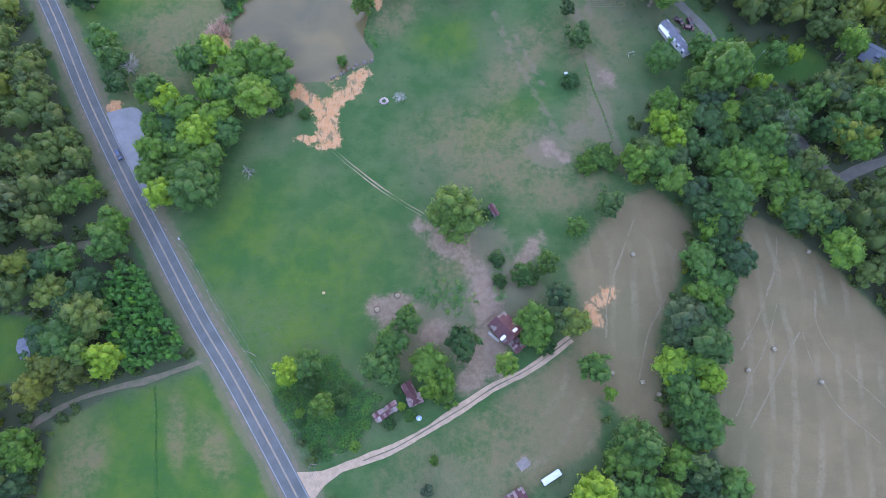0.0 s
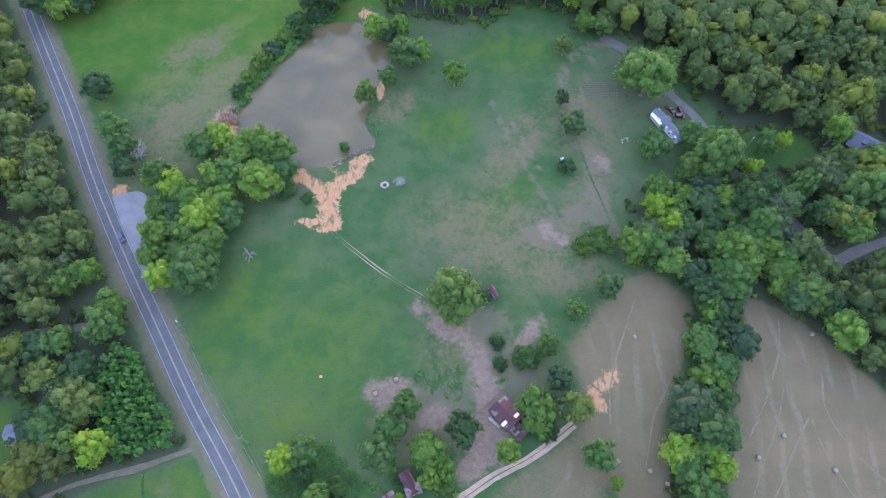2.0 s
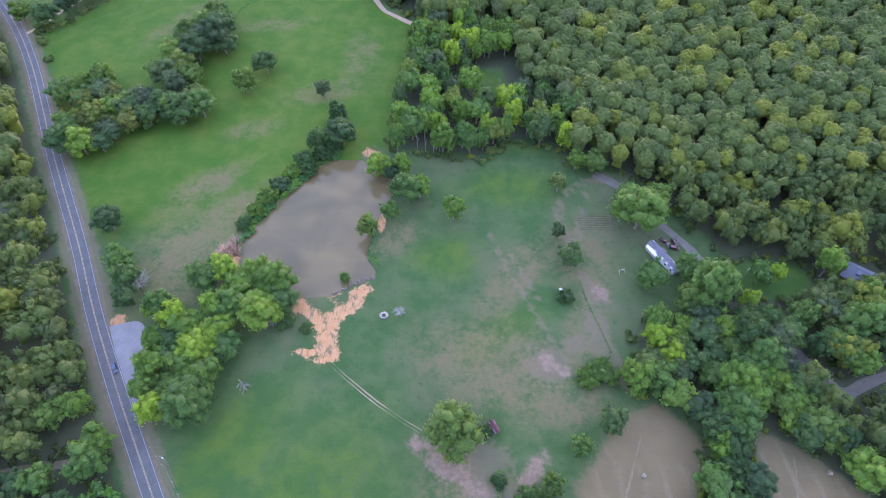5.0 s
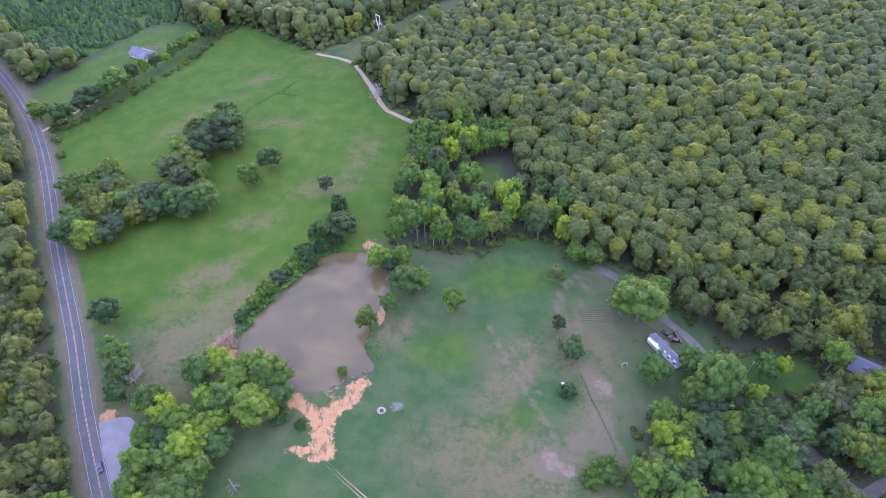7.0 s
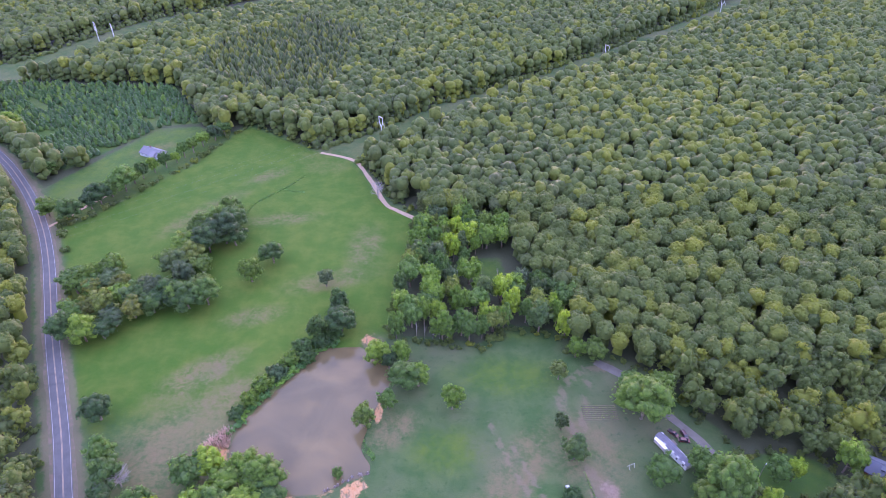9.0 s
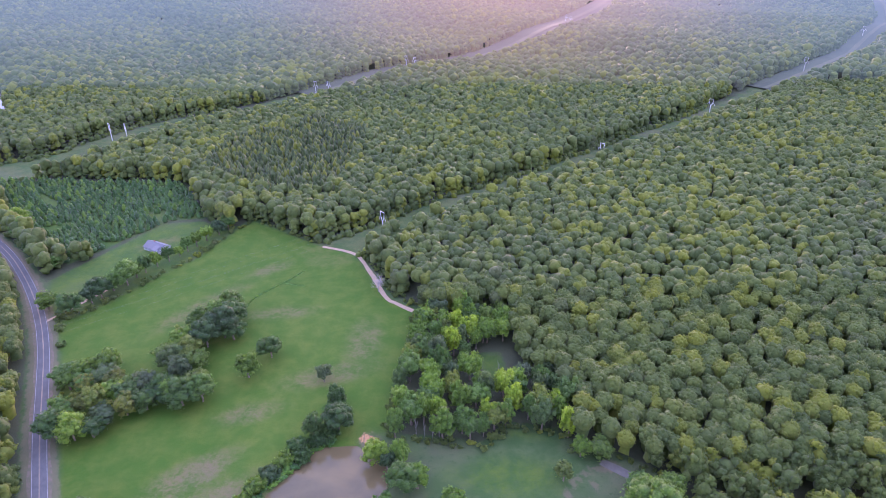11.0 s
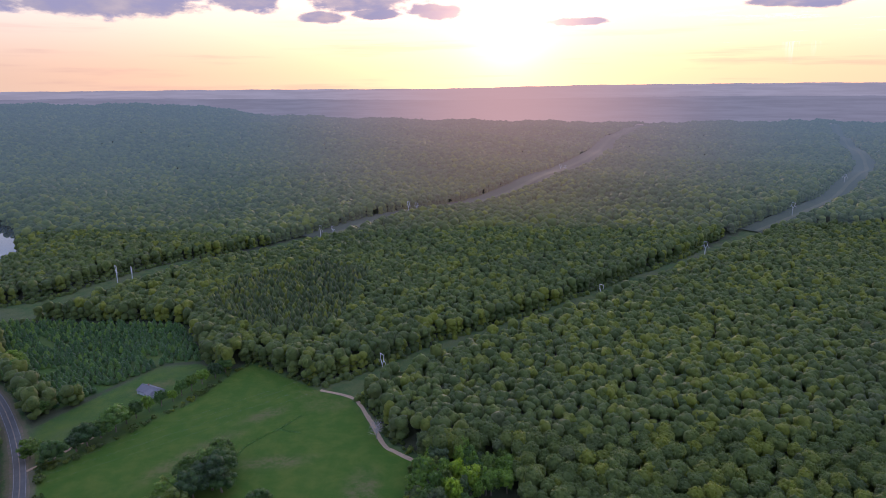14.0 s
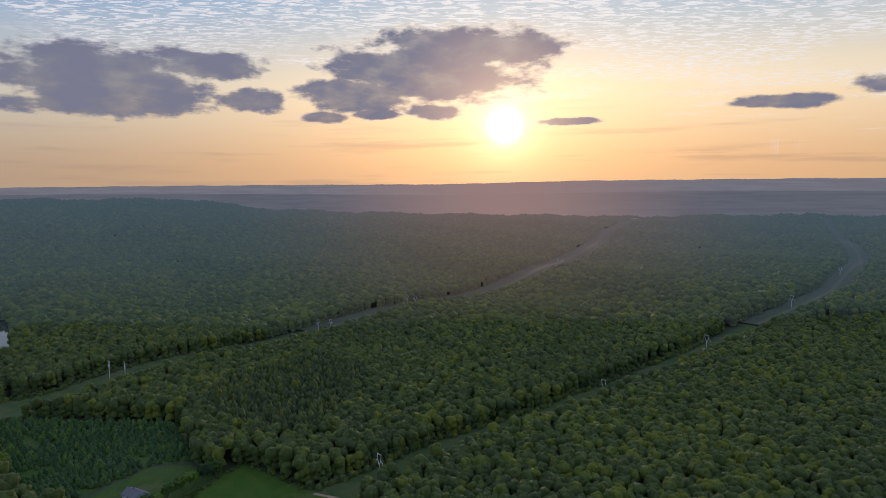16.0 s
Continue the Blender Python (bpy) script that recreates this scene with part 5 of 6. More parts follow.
def gable_house(name, m, length, width, eave, ridge, roof_mats, wall_mat, label, category="house", sheets=0, windows=3, over=0.45, loss=(), piece="roof_sheet"):
    """Long axis along x. Walls with gables, two roof slopes of sheets or one piece each, windows and a door."""
    ob = thing(name, m, label, category)
    hl, hw = length / 2, width / 2
    bm = bmesh.new()
    prof = [(-hw, 0), (hw, 0), (hw, eave), (0, ridge - 0.12), (-hw, eave)]
    ends = [[bm.verts.new((x, y, z)) for y, z in prof] for x in (-hl, hl)]
    bm.faces.new(ends[0])
    bm.faces.new(ends[1][::-1])
    for k in range(5):
        bm.faces.new((ends[0][k], ends[1][k], ends[1][(k + 1) % 5], ends[0][(k + 1) % 5]))
    bmesh.ops.recalc_face_normals(bm, faces=bm.faces[:])
    part("wall", bm, wall_mat, ob)
    slope = (ridge - eave) / hw
    low = eave - slope * over
    rng = random.Random(int(length * 10 + width))
    for side in (-1, 1):
        count = sheets or 1
        for k in range(count):
            if (side, k) in loss:
                continue
            x0, x1 = -hl - over + k * (length + 2 * over) / count, -hl - over + (k + 1) * (length + 2 * over) / count
            lift = rng.uniform(0, 0.05) if sheets else 0.0
            end = rng.uniform(-0.25, 0.1) if sheets else 0.0
            bm = bmesh.new()
            slab(bm, (x0, 0, ridge + lift), (x1 + (0.05 if sheets else 0), 0, ridge + lift), (x1 + (0.05 if sheets else 0), side * (hw + over + end), low + lift), (x0, side * (hw + over + end), low + lift), 0.06 if sheets else 0.16)
            bmesh.ops.recalc_face_normals(bm, faces=bm.faces[:])
            part(piece if sheets else "roof", bm, roof_mats[rng.randrange(len(roof_mats))], ob)
    bm = bmesh.new()
    box(bm, -hl - over, hl + over, -0.16, 0.16, ridge - 0.02, ridge + 0.09, 0.03)
    part("ridge_cap", bm, roof_mats[0], ob)
    for side in (-1, 1):
        for k in range(windows):
            cx = -hl + (k + 0.5) * length / windows
            frame_bm = box(bmesh.new(), cx - 0.5, cx + 0.5, side * hw - 0.04, side * hw + 0.04, 1.0, 2.1, 0.01)
            w = part("window", frame_bm, SIDING, ob)
            part("pane", box(bmesh.new(), cx - 0.44, cx + 0.44, side * (hw + 0.05) - 0.012, side * (hw + 0.05) + 0.012, 1.06, 2.04), GLASS_DARK, w)
    part("door", box(bmesh.new(), -hl - 0.06, -hl + 0.05, -0.5, 0.5, 0.05, 2.1, 0.01), DARK, ob)
    return ob


def turn(x, y, degrees, z=0.0):
    return pose(x, y, z, 0, 0, degrees)


# mobile home: long white box under a low grey roof, with a porch
home = gable_house("mobile_home", turn(93.4, 158.8, 299), 16.8, 3.5, 2.7, 3.3, [METAL_ROOF], SIDING, "long white mobile home with low grey metal roof", "mobile home", sheets=12, windows=5, over=0.2, piece="roof_panel")
bm = bmesh.new()
box(bm, -7.6, -1.6, -3.1, -1.8, 0.5, 0.62)
porch = part("porch_deck", bm, TIMBER, home)
part("porch_roof", slab(bmesh.new(), (-7.8, -1.78, 2.6), (-1.4, -1.78, 2.6), (-1.4, -3.2, 2.4), (-7.8, -3.2, 2.4), 0.08), TIN_BRIGHT, home, "bright tin porch roof")
for k in range(4):
    part("porch_post", box(bmesh.new(), -7.5 + k * 1.95, -7.4 + k * 1.95, -3.1, -3.0, 0.62, 2.4), SIDING, home)
for k in range(3):
    part("step", box(bmesh.new(), -1.6 + k * 0.28, -1.32 + k * 0.28, -3.2, -2.2, 0, 0.5 - k * 0.16), TIMBER, home)
part("back_porch", box(bmesh.new(), -4.6, -1.8, 2.05, 4.6, 0.05, 0.5, 0.03), WEATHERED, home)

# old farmhouse with rusted roof and white patch sheets
farm = gable_house("farmhouse", turn(21.2, 41.2, -48), 8.6, 7.4, 2.8, 4.6, [RUST], WEATHERED, "old farmhouse with rust-red tin roof and bright patches", "farmhouse", sheets=9, windows=2, over=0.4, loss=((1, 0),))
for x0, y0 in ((1.6, -2.2), (2.4, 0.7)):
    part("patch_sheet", slab(bmesh.new(), (x0, y0, 4.32), (x0 + 1.1, y0, 4.32), (x0 + 1.1, y0 + 2.0 * (1 if y0 > 0 else -1), 3.5), (x0, y0 + 2.0 * (1 if y0 > 0 else -1), 3.5), 0.04), TIN_BRIGHT, farm, "bright white tin patch sheet")
lean = gable_house("lean_to", turn(24.6, 36.0, -48), 5.6, 4.0, 2.0, 2.7, [RUST, RUST_PALE], WEATHERED, "collapsing rusty lean-to against the old farmhouse", "shed", sheets=7, windows=0, over=0.3, loss=((-1, 2), (1, 5), (1, 3)))

# ruined sheds in the brush
gable_house("tin_shed", turn(-10.6, 19.4, -58), 7.2, 3.4, 2.1, 2.9, [RUST], WEATHERED, "narrow ruined shed with dark rusted roof in brush", "shed", sheets=6, windows=0, over=0.3)
gable_house("tin_shed", turn(-9.4, 17.2, 22), 4.8, 3.2, 2.0, 2.6, [RUST_PALE], WEATHERED, "ruined shed with pale rusted tin sheets in brush", "shed", sheets=6, windows=0, over=0.2)
gable_house("tin_shed", turn(-18.8, 13.4, 33), 8.4, 2.9, 1.9, 2.5, [RUST, RUST_PALE], WEATHERED, "long low ruined shed with rusty tin roof", "shed", sheets=9, windows=0, over=0.25, loss=((1, 4), (-1, 6)))
gable_house("tin_shed", turn(23.2, -13.2, 28), 6.0, 4.4, 2.1, 2.9, [RUST, RUST_PALE], WEATHERED, "low shed with brick-red rusty tin roof by the camper", "shed", sheets=7, windows=0, over=0.3)
gable_house("cattle_shed", turn(18.5, 84.8, -62), 4.6, 2.2, 1.9, 2.35, [RUST], WEATHERED, "small rust-brown tin shelter in the pasture", "shed", sheets=5, windows=0, over=0.15)

# neighbours' houses
gable_house("house", turn(-138.0, 35.6, 20), 10.5, 6.6, 2.7, 4.3, [SHINGLE], BRICK_WALL, "low brick house with grey shingle roof among trees", over=0.5)
gable_house("house", turn(-138.5, -7.2, 27), 9.0, 6.4, 2.7, 4.3, [SHINGLE], SIDING, "white house with grey shingle roof among trees", over=0.5)
east_house = gable_house("house", turn(173.0, 148.0, -36), 15.0, 9.0, 3.0, 5.6, [SLATE_BLUE], BRICK_WALL, "brick house with blue-grey roof and dormers", windows=4, over=0.5)
for k in (-3.2, 1.8):
    bm = slab(bmesh.new(), (k, -0.8, 5.55), (k + 1.8, -0.8, 5.55), (k + 1.8, -2.6, 5.0), (k, -2.6, 5.0), 0.15)
    dormer = part("dormer", box(bm, k + 0.15, k + 1.65, -2.4, -1.2, 4.2, 5.1), SLATE_BLUE, east_house)
    part("pane", box(bmesh.new(), k + 0.5, k + 1.3, -2.46, -2.41, 4.4, 4.95), GLASS_DARK, dormer)
north_house = gable_house("house", turn(-212, 416, -28), 17.0, 10.0, 2.9, 5.6, [PALE_SHINGLE], SIDING, "white house with grey hipped roof on a mown yard", windows=4, over=0.6)
bm = slab(bmesh.new(), (2.0, -2.0, 4.9), (6.4, -2.0, 4.9), (7.0, -7.0, 3.0), (1.4, -7.0, 3.0), 0.15)
part("wing_roof", bm, PALE_SHINGLE, north_house)
part("wing", box(bmesh.new(), 1.8, 6.6, -6.6, -4.4, 0, 2.9), SIDING, north_house)
bm = box(bmesh.new(), -3.4, -2.6, 0.5, 1.3, 4.0, 6.4, 0.02)
part("chimney", bm, BRICK_WALL, north_house)


# ---- vehicles ----
def paint(name, col):
    m, n = material(name)
    b = n.add("ShaderNodeBsdfPrincipled", {"Base Color": rgb(*col), "Roughness": 0.3, "Coat Weight": 0.6, "Coat Roughness": 0.08})
    finish(n, b.outputs[0])
    return m


def car(name, m, col, label, pickup=False):
    """A car along x, front at +x, resting on its wheels."""
    ob = thing(name, m, label, "car")
    mat = paint(name + "_paint", col)
    bm = box(bmesh.new(), -2.3, 2.3, -0.9, 0.9, 0.35, 0.95, 0.12)
    part("body", bm, mat, ob)
    bm = bmesh.new()
    x0, x1 = (-0.3, 1.0) if pickup else (-1.7, 1.0)
    low = [bm.verts.new(p) for p in ((x0 - 0.3, -0.84, 0.93), (x1 + 0.5, -0.84, 0.93), (x1 + 0.5, 0.84, 0.93), (x0 - 0.3, 0.84, 0.93))]
    top = [bm.verts.new(p) for p in ((x0 + 0.2, -0.7, 1.48), (x1 - 0.3, -0.7, 1.48), (x1 - 0.3, 0.7, 1.48), (x0 + 0.2, 0.7, 1.48))]
    for k in range(4):
        bm.faces.new((low[k], low[(k + 1) % 4], top[(k + 1) % 4], top[k]))
    bm.faces.new(top)
    part("windows", bm, GLASS_DARK, ob)
    part("roof", box(bmesh.new(), x0 + 0.18, x1 - 0.28, -0.7, 0.7, 1.47, 1.53, 0.02), mat, ob)
    if pickup:
        part("load_bed", box(bmesh.new(), -2.15, -0.75, -0.72, 0.72, 0.93, 0.97), DARK, ob)
    for x in (-1.45, 1.45):
        for y in (-0.85, 0.85):
            bm = bmesh.new()
            bmesh.ops.create_cone(bm, cap_ends=True, segments=14, radius1=0.34, radius2=0.34, depth=0.22, matrix=pose(x, y, 0.34, 90, 0, 0))
            w = part("wheel", bm, RUBBER, ob)
            bm = bmesh.new()
            bmesh.ops.create_cone(bm, cap_ends=True, segments=10, radius1=0.19, radius2=0.17, depth=0.04, matrix=pose(x, y * 1.14, 0.34, 90, 0, 0))
            part("rim", bm, STEEL, w)
    for y in (-0.6, 0.6):
        part("headlight", box(bmesh.new(), 2.26, 2.33, y - 0.16, y + 0.16, 0.62, 0.76, 0.02), TIN_BRIGHT, ob)
    return ob


car("car", turn(-122.5, 107.6, -58, 0.13), (0.02, 0.035, 0.09), "dark blue car on the two-lane road")
car("pickup_truck", turn(96.2, 168.0, -50, 0.06), (0.07, 0.008, 0.012), "dark red pickup truck parked by the mobile home", True)
car("car", turn(99.6, 164.4, -12, 0.06), (0.09, 0.008, 0.012), "dark red car parked by the mobile home")
car("car", turn(100.6, 167.3, -75, 0.06), (0.05, 0.008, 0.012), "maroon car parked by the mobile home")

camper = thing("camper_trailer", turn(34.6, -7.0, 31) @ Matrix.Diagonal((0.86, 0.86, 0.86, 1)), "long white camper trailer parked at the wood's edge", "camper")
part("body", box(bmesh.new(), -3.9, 3.9, -1.2, 1.2, 0.55, 2.75, 0.18), SIDING, camper)
part("roof_vent", box(bmesh.new(), -0.4, 0.3, -0.35, 0.35, 2.74, 2.95, 0.05), STEEL, camper)
part("roof_hatch", box(bmesh.new(), 1.9, 2.5, -0.3, 0.3, 2.74, 2.88, 0.04), STEEL, camper)
part("drawbar", box(bmesh.new(), 3.9, 4.9, -0.12, 0.12, 0.5, 0.62), DARK, camper)
for x in (-2.4, -0.4, 1.6):
    part("window", box(bmesh.new(), x - 0.5, x + 0.5, -1.225, -1.195, 1.4, 2.1), GLASS_DARK, camper)
for x in (-0.9, 0.1):
    for y in (-1.0, 1.0):
        bm = bmesh.new()
        bmesh.ops.create_cone(bm, cap_ends=True, segments=14, radius1=0.36, radius2=0.36, depth=0.24, matrix=pose(x, y, 0.36, 90, 0, 0))
        part("wheel", bm, RUBBER, camper)


# ---- farm things ----
def bale(m):
    ob = thing("hay_bale", m, "weathered round hay bale on mown stubble", "hay bale", "round bales in the hay fields")
    bm = bmesh.new()
    bmesh.ops.create_cone(bm, cap_ends=True, segments=20, radius1=0.72, radius2=0.72, depth=1.35, matrix=pose(0, 0, 0.7, 90, 0, 0))
    bmesh.ops.bevel(bm, geom=[e for e in bm.edges if abs(e.verts[0].co.y - e.verts[1].co.y) < 0.1], offset=0.1, segments=2, affect="EDGES")
    rng = random.Random(4)
    for v in bm.verts:
        v.co += Vector((rng.uniform(-0.03, 0.03), rng.uniform(-0.02, 0.02), rng.uniform(-0.02, 0.02)))
    part("roll", bm, STRAW, ob)
    for y in (-0.35, 0.0, 0.35):
        bm = bmesh.new()
        bmesh.ops.create_cone(bm, cap_ends=False, segments=20, radius1=0.735, radius2=0.735, depth=0.05, matrix=pose(0, y, 0.7, 90, 0, 0))
        part("twine", bm, TIMBER, ob)
    return ob


first = bale(turn(68, 68, 30))
for x, y, a in ((131, 69, 80), (113, 34, 20), (103, 27, 60), (127, 23, 130), (67, 23, 10), (72, 19, 70), (57, 26, 40)):
    copy_thing(first, turn(x, y, a))

slab_ob = thing("concrete_slab", turn(26, -3, 35), "bare old concrete slab in the grass", "slab")
part("slab", box(bmesh.new(), -1.9, 1.9, -1.5, 1.5, -0.05, 0.14, 0.02), CONCRETE, slab_ob)
ring = thing("stump_ring", turn(-23, 131, 0), "broken pale ring of timber and rubble", "rubble ring")
for k in range(9):
    a = k * 0.7
    part("block", box(bmesh.new(), 1.3 * math.cos(a) - 0.5, 1.3 * math.cos(a) + 0.5, 1.2 * math.sin(a) - 0.38, 1.2 * math.sin(a) + 0.38, 0, 0.35 + 0.1 * (k % 3), 0.08), plain("pale_rubble" if k == 0 else "pale_rubble_%s" % "abcdefghij"[k], (0.46 - 0.02 * k, 0.38 - 0.02 * k, 0.31 - 0.01 * k), None, 1.5, 0.95), ring)
for x, y in ((-16, 53), (-23, 48)):
    fd = thing("hay_feeder", turn(x, y, 0), "rusty round steel hay feeder on bare earth", "feeder", "round feeders")
    for z in (0.3, 0.75, 1.15):
        bm = bmesh.new()
        pts = [(1.1 * math.cos(q * math.pi / 9), 1.1 * math.sin(q * math.pi / 9), z) for q in range(19)]
        tube(bm, pts, [0.035] * 19, 5)
        part("hoop", bm, RUST, fd)
    for k in range(12):
        a = k * math.pi / 6
        part("upright", tube(bmesh.new(), [(1.1 * math.cos(a), 1.1 * math.sin(a), 0), (1.1 * math.cos(a), 1.1 * math.sin(a), 1.18)], [0.025, 0.025], 5), RUST, fd)
    bm = bmesh.new()
    v, f = lump(np.random.RandomState(3), 2, (0, 0, 0.05), 0.95, 0.15, 0.4)
    vs = [bm.verts.new(p) for p in v]
    for q in f:
        bm.faces.new([vs[k] for k in q])
    part("hay", bm, STRAW, fd)
for x, y, a, ln in ((16.6, 39.2, -46, 2.8), (18.4, 37.6, -46, 2.2), (12.4, 37.2, -50, 1.6)):
    pl = thing("plank_stack", turn(x, y, a), "short stack of pale grey planks by the farmhouse", "planks", "plank stacks by the farmhouse")
    for k in range(3):
        part("plank", box(bmesh.new(), -ln / 2 + 0.1 * k, ln / 2, -0.45 + 0.3 * k, -0.18 + 0.3 * k, 0, 0.08 + 0.05 * k, 0.01), TIMBER, pl)

# tarpaulin over a round tank
tarp = thing("covered_tank", turn(-8, 11.4, 0), "round tank under a blue and white tarpaulin", "tank")
bm = bmesh.new()
bmesh.ops.create_uvsphere(bm, u_segments=18, v_segments=9, radius=1.0)
for v in bm.verts:
    k = 1 + 0.06 * math.sin(5 * math.atan2(v.co.y, v.co.x))
    v.co = Vector((v.co.x * 0.95 * k, v.co.y * 0.85 * k, max(0.0, v.co.z * 0.8 + 0.25)))
part("tarpaulin", bm, plain("blue_white_tarpaulin", (0.62, 0.68, 0.75), (0.08, 0.22, 0.48), 0.7, 0.5), tarp)
part("rim", tube(bmesh.new(), [(0.98 * math.cos(q * math.pi / 8), 0.88 * math.sin(q * math.pi / 8), 0.12) for q in range(17)], [0.05] * 17, 5), SIDING, tarp)

# old timber wall across the farmyard
fence = thing("plank_fence", turn(17, 46.2, 43), "low dark broken plank fence across the farmyard", "fence")
for k in range(11):
    part("post", box(bmesh.new(), -9 + k * 1.7, -8.86 + k * 1.7, -0.07, 0.07, -0.1, 1.15, 0.01), WEATHERED, fence)
for k in range(10):
    for z in (0.35, 0.8):
        if (k * 3 + int(z * 10)) % 7:
            part("rail", box(bmesh.new(), -9 + k * 1.7, -7.2 + k * 1.7, -0.05, 0.0, z, z + 0.2), WEATHERED, fence)

swing = thing("swing_frame", turn(75, 152, 20), "pale metal swing frame on a worn lawn", "swing")
for x in (-1.2, 1.2):
    for y in (-0.8, 0.8):
        part("leg", tube(bmesh.new(), [(x, y, 0), (x, 0, 2.1)], [0.05, 0.05], 6), STEEL, swing)
part("top_bar", tube(bmesh.new(), [(-1.3, 0, 2.1), (1.3, 0, 2.1)], [0.05, 0.05], 6), STEEL, swing)
for x in (-0.5, 0.5):
    st = part("seat", box(bmesh.new(), x - 0.25, x + 0.25, -0.12, 0.12, 0.5, 0.54), DARK, swing)
    for dx in (-0.22, 0.22):
        part("chain", tube(bmesh.new(), [(x + dx, 0, 0.54), (x + dx, 0, 2.1)], [0.012, 0.012], 4), WIRE, st)
junk = thing("water_tank", turn(48.6, 143.0, 10), "white caged water tank beside a bush", "tank")
part("tank", box(bmesh.new(), -0.6, 0.6, -0.5, 0.5, 0.12, 1.1, 0.1), SIDING, junk)
for k in range(4):
    part("cage_bar", box(bmesh.new(), -0.62 + k * 0.4, -0.58 + k * 0.4, -0.54, 0.54, 0.0, 1.14), STEEL, junk)
rock = thing("mineral_block", turn(-42, 54, 0), "pale salt block in the pasture", "salt block")
bm = box(bmesh.new(), -0.55, 0.55, -0.5, 0.5, 0, 0.5, 0.15)
part("block", bm, plain("pale_salt", (0.34, 0.26, 0.13), (0.27, 0.20, 0.10), 1.5, 0.9), rock)

# stumps and rubble on the pond shore
rng = random.Random(12)
for k in range(10):
    x, y = -44 + k * 1.7 + rng.uniform(-0.6, 0.6), 141.5 + k * 0.95 + rng.uniform(-0.8, 0.8)
    st = thing("stump", turn(x, y, rng.uniform(0, 360), -0.25), "dark waterlogged tree stump on the pond shore", "stump", "stumps on the pond shore")
    bm = tube(bmesh.new(), [(0, 0, -0.2), (0.05, 0, 0.25), (0.1, 0.05, rng.uniform(0.5, 0.9))], [0.55, 0.36, 0.3], 8)
    for q in range(5):
        a = q * 1.26
        tube(bm, [(0, 0, 0.1), (0.6 * math.cos(a), 0.6 * math.sin(a), 0.05), (1.2 * math.cos(a + 0.2), 1.2 * math.sin(a + 0.2), -0.1)], [0.16, 0.1, 0.03], 5)
    part("wood", bm, WEATHERED, st)

# dry reeds at the pond's corner
def reed_blades(rng, count):
    """Thin upright blades that lean outwards."""
    a, d = rng.uniform(0, 6.28, count), np.sqrt(rng.uniform(0, 1, count))
    foot = np.c_[d * np.cos(a), d * np.sin(a), np.zeros(count)]
    lean = np.c_[rng.normal(0, 0.25, (count, 2)) + 0.35 * foot[:, :2], rng.uniform(0.6, 1.2, count)]
    side = np.c_[-np.sin(a), np.cos(a), np.zeros(count)] * 0.045
    v = np.stack([foot - side, foot + side, foot + lean], 1).reshape(-1, 3)
    return v, np.arange(count * 3).reshape(-1, 3)


REED = plain("dry_reed", (0.56, 0.38, 0.30), (0.44, 0.29, 0.21), 1.2, 0.9)
for k, (x, y, r) in enumerate(((-92, 163, 3.2), (-89, 167, 2.6), (-95, 160, 2.0), (-88, 162, 2.2))):
    clump = thing("reed_clump", turn(x, y, k * 50) @ Matrix.Diagonal((r, r, 2.6, 1)), "clump of dry pinkish reeds on the pond bank", "reeds", "reeds on the pond bank")
    ob = new("tuft", mesh_of("tuft", *reed_blades(np.random.RandomState(50 + k), 160), REED))
    ob.parent = clump
    tagged(ob, kind="stuff")

lamp = thing("yard_lamp", turn(123, 147, 40), "tall timber yard pole with a grey lamp head", "yard lamp")
part("pole", tube(bmesh.new(), [(0, 0, -0.3), (0, 0, 8.2)], [0.14, 0.1], 8), WEATHERED, lamp)
part("arm", tube(bmesh.new(), [(0, 0, 7.9), (0.7, 0, 8.3), (1.3, 0, 8.3)], [0.05, 0.04, 0.04], 6), STEEL, lamp)
part("lamp_head", box(bmesh.new(), 1.2, 1.75, -0.16, 0.16, 8.15, 8.34, 0.05), STEEL, lamp)

# vegetable rows
for k in range(8):
    g = thing("garden_row", turn(68, 175.4 + k * 1.05, 1.5), "thin row of young vegetables in tilled soil", "garden row", "vegetable rows")
    rng = np.random.RandomState(k)
    pieces = [leaf_spray(rng, (-7.2 + q * 0.55, 0, 0.14), 0.18, 5, 0.13) for q in range(27)]
    ob = new("plants", mesh_of("plants", *join(pieces), LEAVES["b"]))
    tagged(ob, kind="stuff")
    ob.parent = g
    part("ridge", box(bmesh.new(), -7.5, 7.5, -0.3, 0.3, -0.05, 0.12, 0.08), SHOULDER, g)


# bare trees
def dead_tree(m, label, seed):
    ob = thing("dead_tree", m, label, "dead tree", "bare grey trees")
    part("trunk", trunk_mesh(seed, dead=True), BARK_PALE, ob)
    return ob


dead_tree(turn(-122, 143, 20) @ Matrix.Diagonal((6.0, 6.0, 5.2, 1)), "bare pale dead tree at the pasture edge", 21)
dead_tree(turn(-66, 126, 90) @ Matrix.Diagonal((4.6, 4.6, 4.6, 1)), "bare grey dead tree beside the pond woods", 22)
dead_tree(pose(-75, 103, 0.4, 78, 0, 40) @ Matrix.Diagonal((3.2, 3.2, 3.6, 1)), "fallen bare tree at the edge of the woods", 23)
dead_tree(turn(-17, 131.5, 0) @ Matrix.Diagonal((3.4, 3.4, 1.6, 1)), "grey uprooted brush heap in the pasture", 24)
dead_tree(turn(-42, 355, 30) @ Matrix.Diagonal((7.0, 7.0, 6.2, 1)), "bare grey tree beside the dirt track", 25)
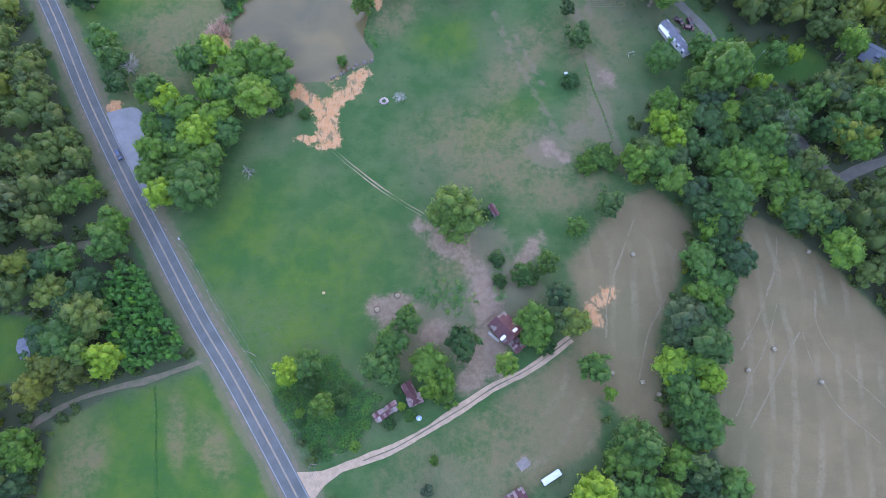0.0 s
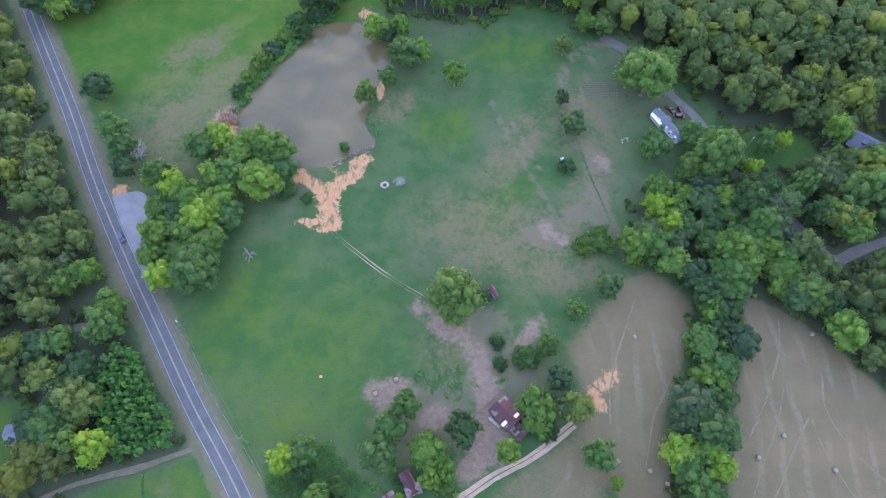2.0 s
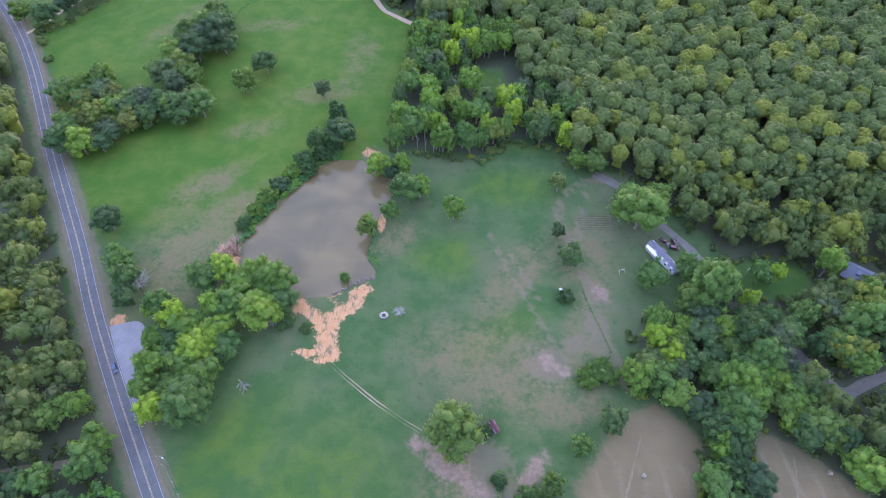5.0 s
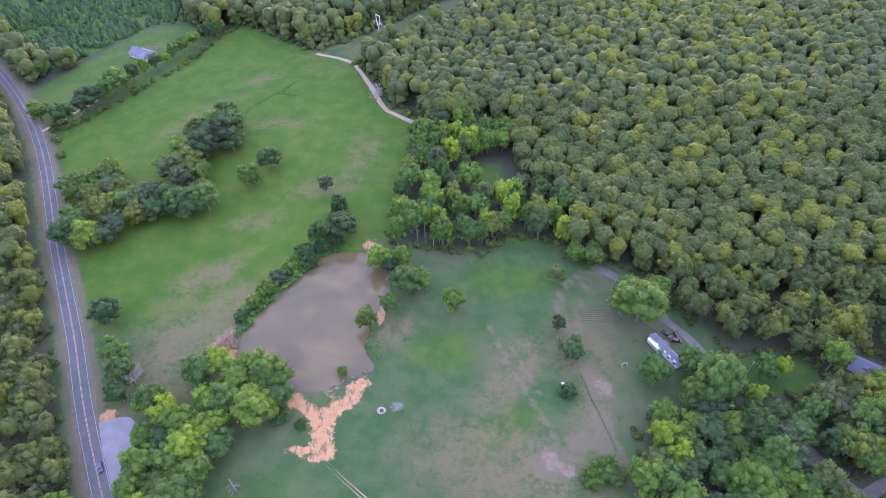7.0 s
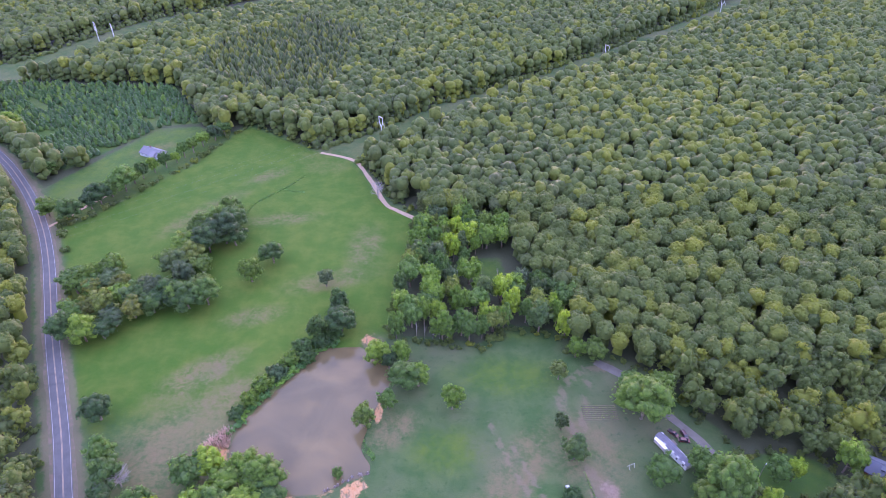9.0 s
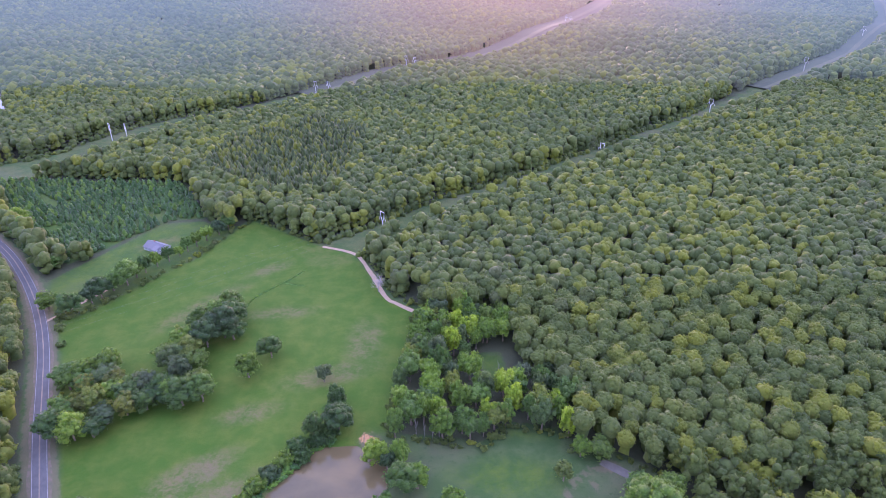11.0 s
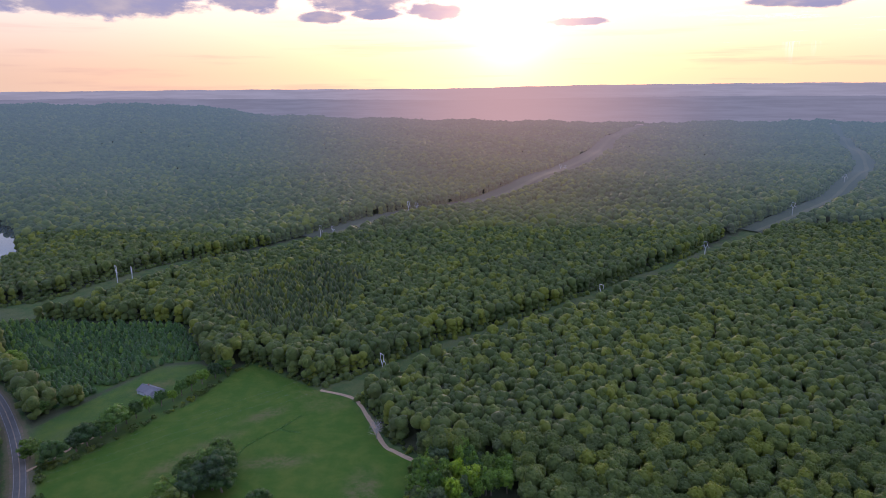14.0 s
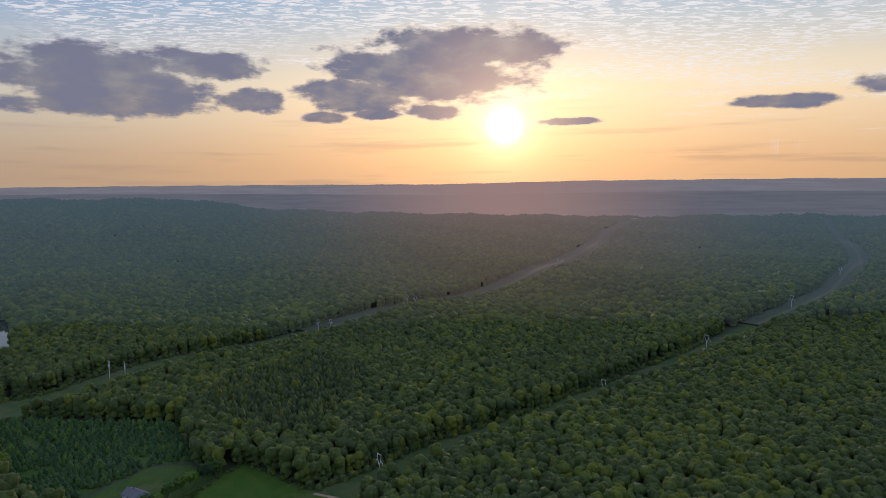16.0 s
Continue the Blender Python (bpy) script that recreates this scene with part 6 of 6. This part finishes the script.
for k, (tx, ty) in enumerate(((-8, 224), (-4, 222.5), (-1, 224), (3, 223), (-12, 226), (30, 268))):
    bare = thing("bare_tree", turn(tx, ty, k * 70) @ Matrix.Diagonal((2.2, 2.2, 6.6, 1)), "pale bare trunk standing at the forest's edge", "tree", "bare trunks")
    part("trunk", trunk_mesh(30 + k), BARK_PALE, bare)
dead_tree(turn(86, 30, 50) @ Matrix.Diagonal((4.5, 4.5, 4.6, 1)), "bare grey tree in the hedgerow", 26)


# ---- power lines ----
def span(bm, a, b, sag, r, n=12):
    a, b = Vector(a), Vector(b)
    pts = []
    for k in range(n + 1):
        t = k / n
        p = a.lerp(b, t)
        p.z -= sag * 4 * t * (1 - t)
        pts.append(p)
    return tube(bm, pts, [r] * (n + 1), 4)


POLES = [(-28, -40), (-41, -3), (-64, 32), (-92, 71)]
for k, (x, y) in enumerate(POLES):
    p = thing("utility_pole", turn(x, y, 55), "weathered timber utility pole beside the road", "utility pole", "roadside poles")
    part("pole", tube(bmesh.new(), [(0, 0, -0.3), (0, 0, 10.5)], [0.17, 0.11], 9), WEATHERED, p)
    part("crossarm", box(bmesh.new(), -1.1, 1.1, -0.06, 0.06, 9.6, 9.75, 0.01), WEATHERED, p)
    for dx in (-0.95, 0.0, 0.95):
        part("insulator", tube(bmesh.new(), [(dx, 0, 9.75 if dx else 10.4), (dx, 0, 9.95 if dx else 10.65)], [0.05, 0.03], 7), STEEL, p)
    if k == 3:
        part("transformer", tube(bmesh.new(), [(0.3, 0.05, 8.0), (0.3, 0.05, 8.9)], [0.22, 0.22], 10), STEEL, p)
for (ax, ay), (bx, by) in zip(POLES[:-1], POLES[1:]):
    w = thing("overhead_wire", Matrix(), "thin overhead wires along the road", "wires", "roadside wires")
    q = Vector((by - ay, ax - bx)).normalized() * 0.95
    for s in (-1, 0, 1):
        z = 9.95 if s else 10.6
        part("wire", span(bmesh.new(), (ax + q.x * s, ay + q.y * s, z), (bx + q.x * s, by + q.y * s, z), 0.7, 0.022), WIRE, w)


def tower(m, label, height):
    """A tall steel pole with a kite-shaped head and two drooping arms."""
    ob = thing("transmission_tower", m, label, "tower", "power line towers")
    h = height
    part("mast", tube(bmesh.new(), [(0, 0, -0.5), (0, 0, h * 0.62)], [0.55, 0.34], 8), STEEL, ob)
    for s in (-1, 1):
        part("fork", tube(bmesh.new(), [(0, 0, h * 0.6), (s * 1.9, 0, h * 0.78), (s * 2.6, 0, h)], [0.34, 0.26, 0.2], 6), STEEL, ob)
        part("arm", tube(bmesh.new(), [(s * 1.9, 0, h * 0.79), (s * 4.3, 0, h * 0.74), (s * 4.5, 0, h * 0.66)], [0.2, 0.14, 0.08], 6), STEEL, ob)
        part("insulator", tube(bmesh.new(), [(s * 4.3, 0, h * 0.74), (s * 4.3, 0, h * 0.62)], [0.09, 0.09], 6), STEEL, ob)
    part("beam", tube(bmesh.new(), [(-2.6, 0, h), (2.6, 0, h)], [0.22, 0.22], 6), STEEL, ob)
    return ob


LINE_EAST = [(-300, 232), (-46, 436), (156, 598), (322, 757), (528, 945), (800, 1262), (1160, 1706)]
LINE_WEST = [(-480, 545), (-359, 659), (-179, 880), (-63, 1060), (296, 1630)]
LINE_WEST_2 = [(-500, 560), (-349, 672), (-164, 897), (-50, 1082), (310, 1640)]
for line, size, word in ((LINE_EAST, 21.0, "pale steel transmission tower rising over the forest cut"), (LINE_WEST, 23.0, "far pale steel transmission tower in the second cut"), (LINE_WEST_2, 18.0, "far short steel transmission tower in the second cut")):
    made = []
    for k, (x, y) in enumerate(line):
        made.append((x, y, float(ground_height(x, y))))
        if k:
            px, py = line[k - 1]
            tower(pose(x, y, made[-1][2], 0, 0, math.degrees(math.atan2(y - py, x - px)) + 90), word, size)
    w = thing("power_cable", Matrix(), "thin high-voltage cables strung between steel towers", "cables", "power line cables")
    for (ax, ay, az), (bx, by, bz) in zip(made[:-1], made[1:]):
        q = Vector((by - ay, ax - bx)).normalized()
        for s, z in ((-4.3, size * 0.62), (4.3, size * 0.62), (0, size * 0.7), (-2.6, size), (2.6, size)):
            part("cable", span(bmesh.new(), (ax + q.x * s, ay + q.y * s, az + z), (bx + q.x * s, by + q.y * s, bz + z), 3.0, 0.016), WIRE, w)

# pasture fence along the road
posts = smooth_line([(-113, 90), (-90, 66), (-79, 48), (-65, 30), (-54, 15), (-44, 3)], 4.0)
fence = thing("wire_fence", Matrix(), "thin wire fence on timber posts along the pasture", "fence")
for x, y in posts:
    part("post", tube(bmesh.new(), [(x, y, -0.1), (x, y, 1.25)], [0.07, 0.06], 6), TIMBER, fence)
for z in (0.5, 0.85, 1.15):
    part("wire", tube(bmesh.new(), [(x, y, z) for x, y in posts], [0.012] * len(posts), 4), WIRE, fence)
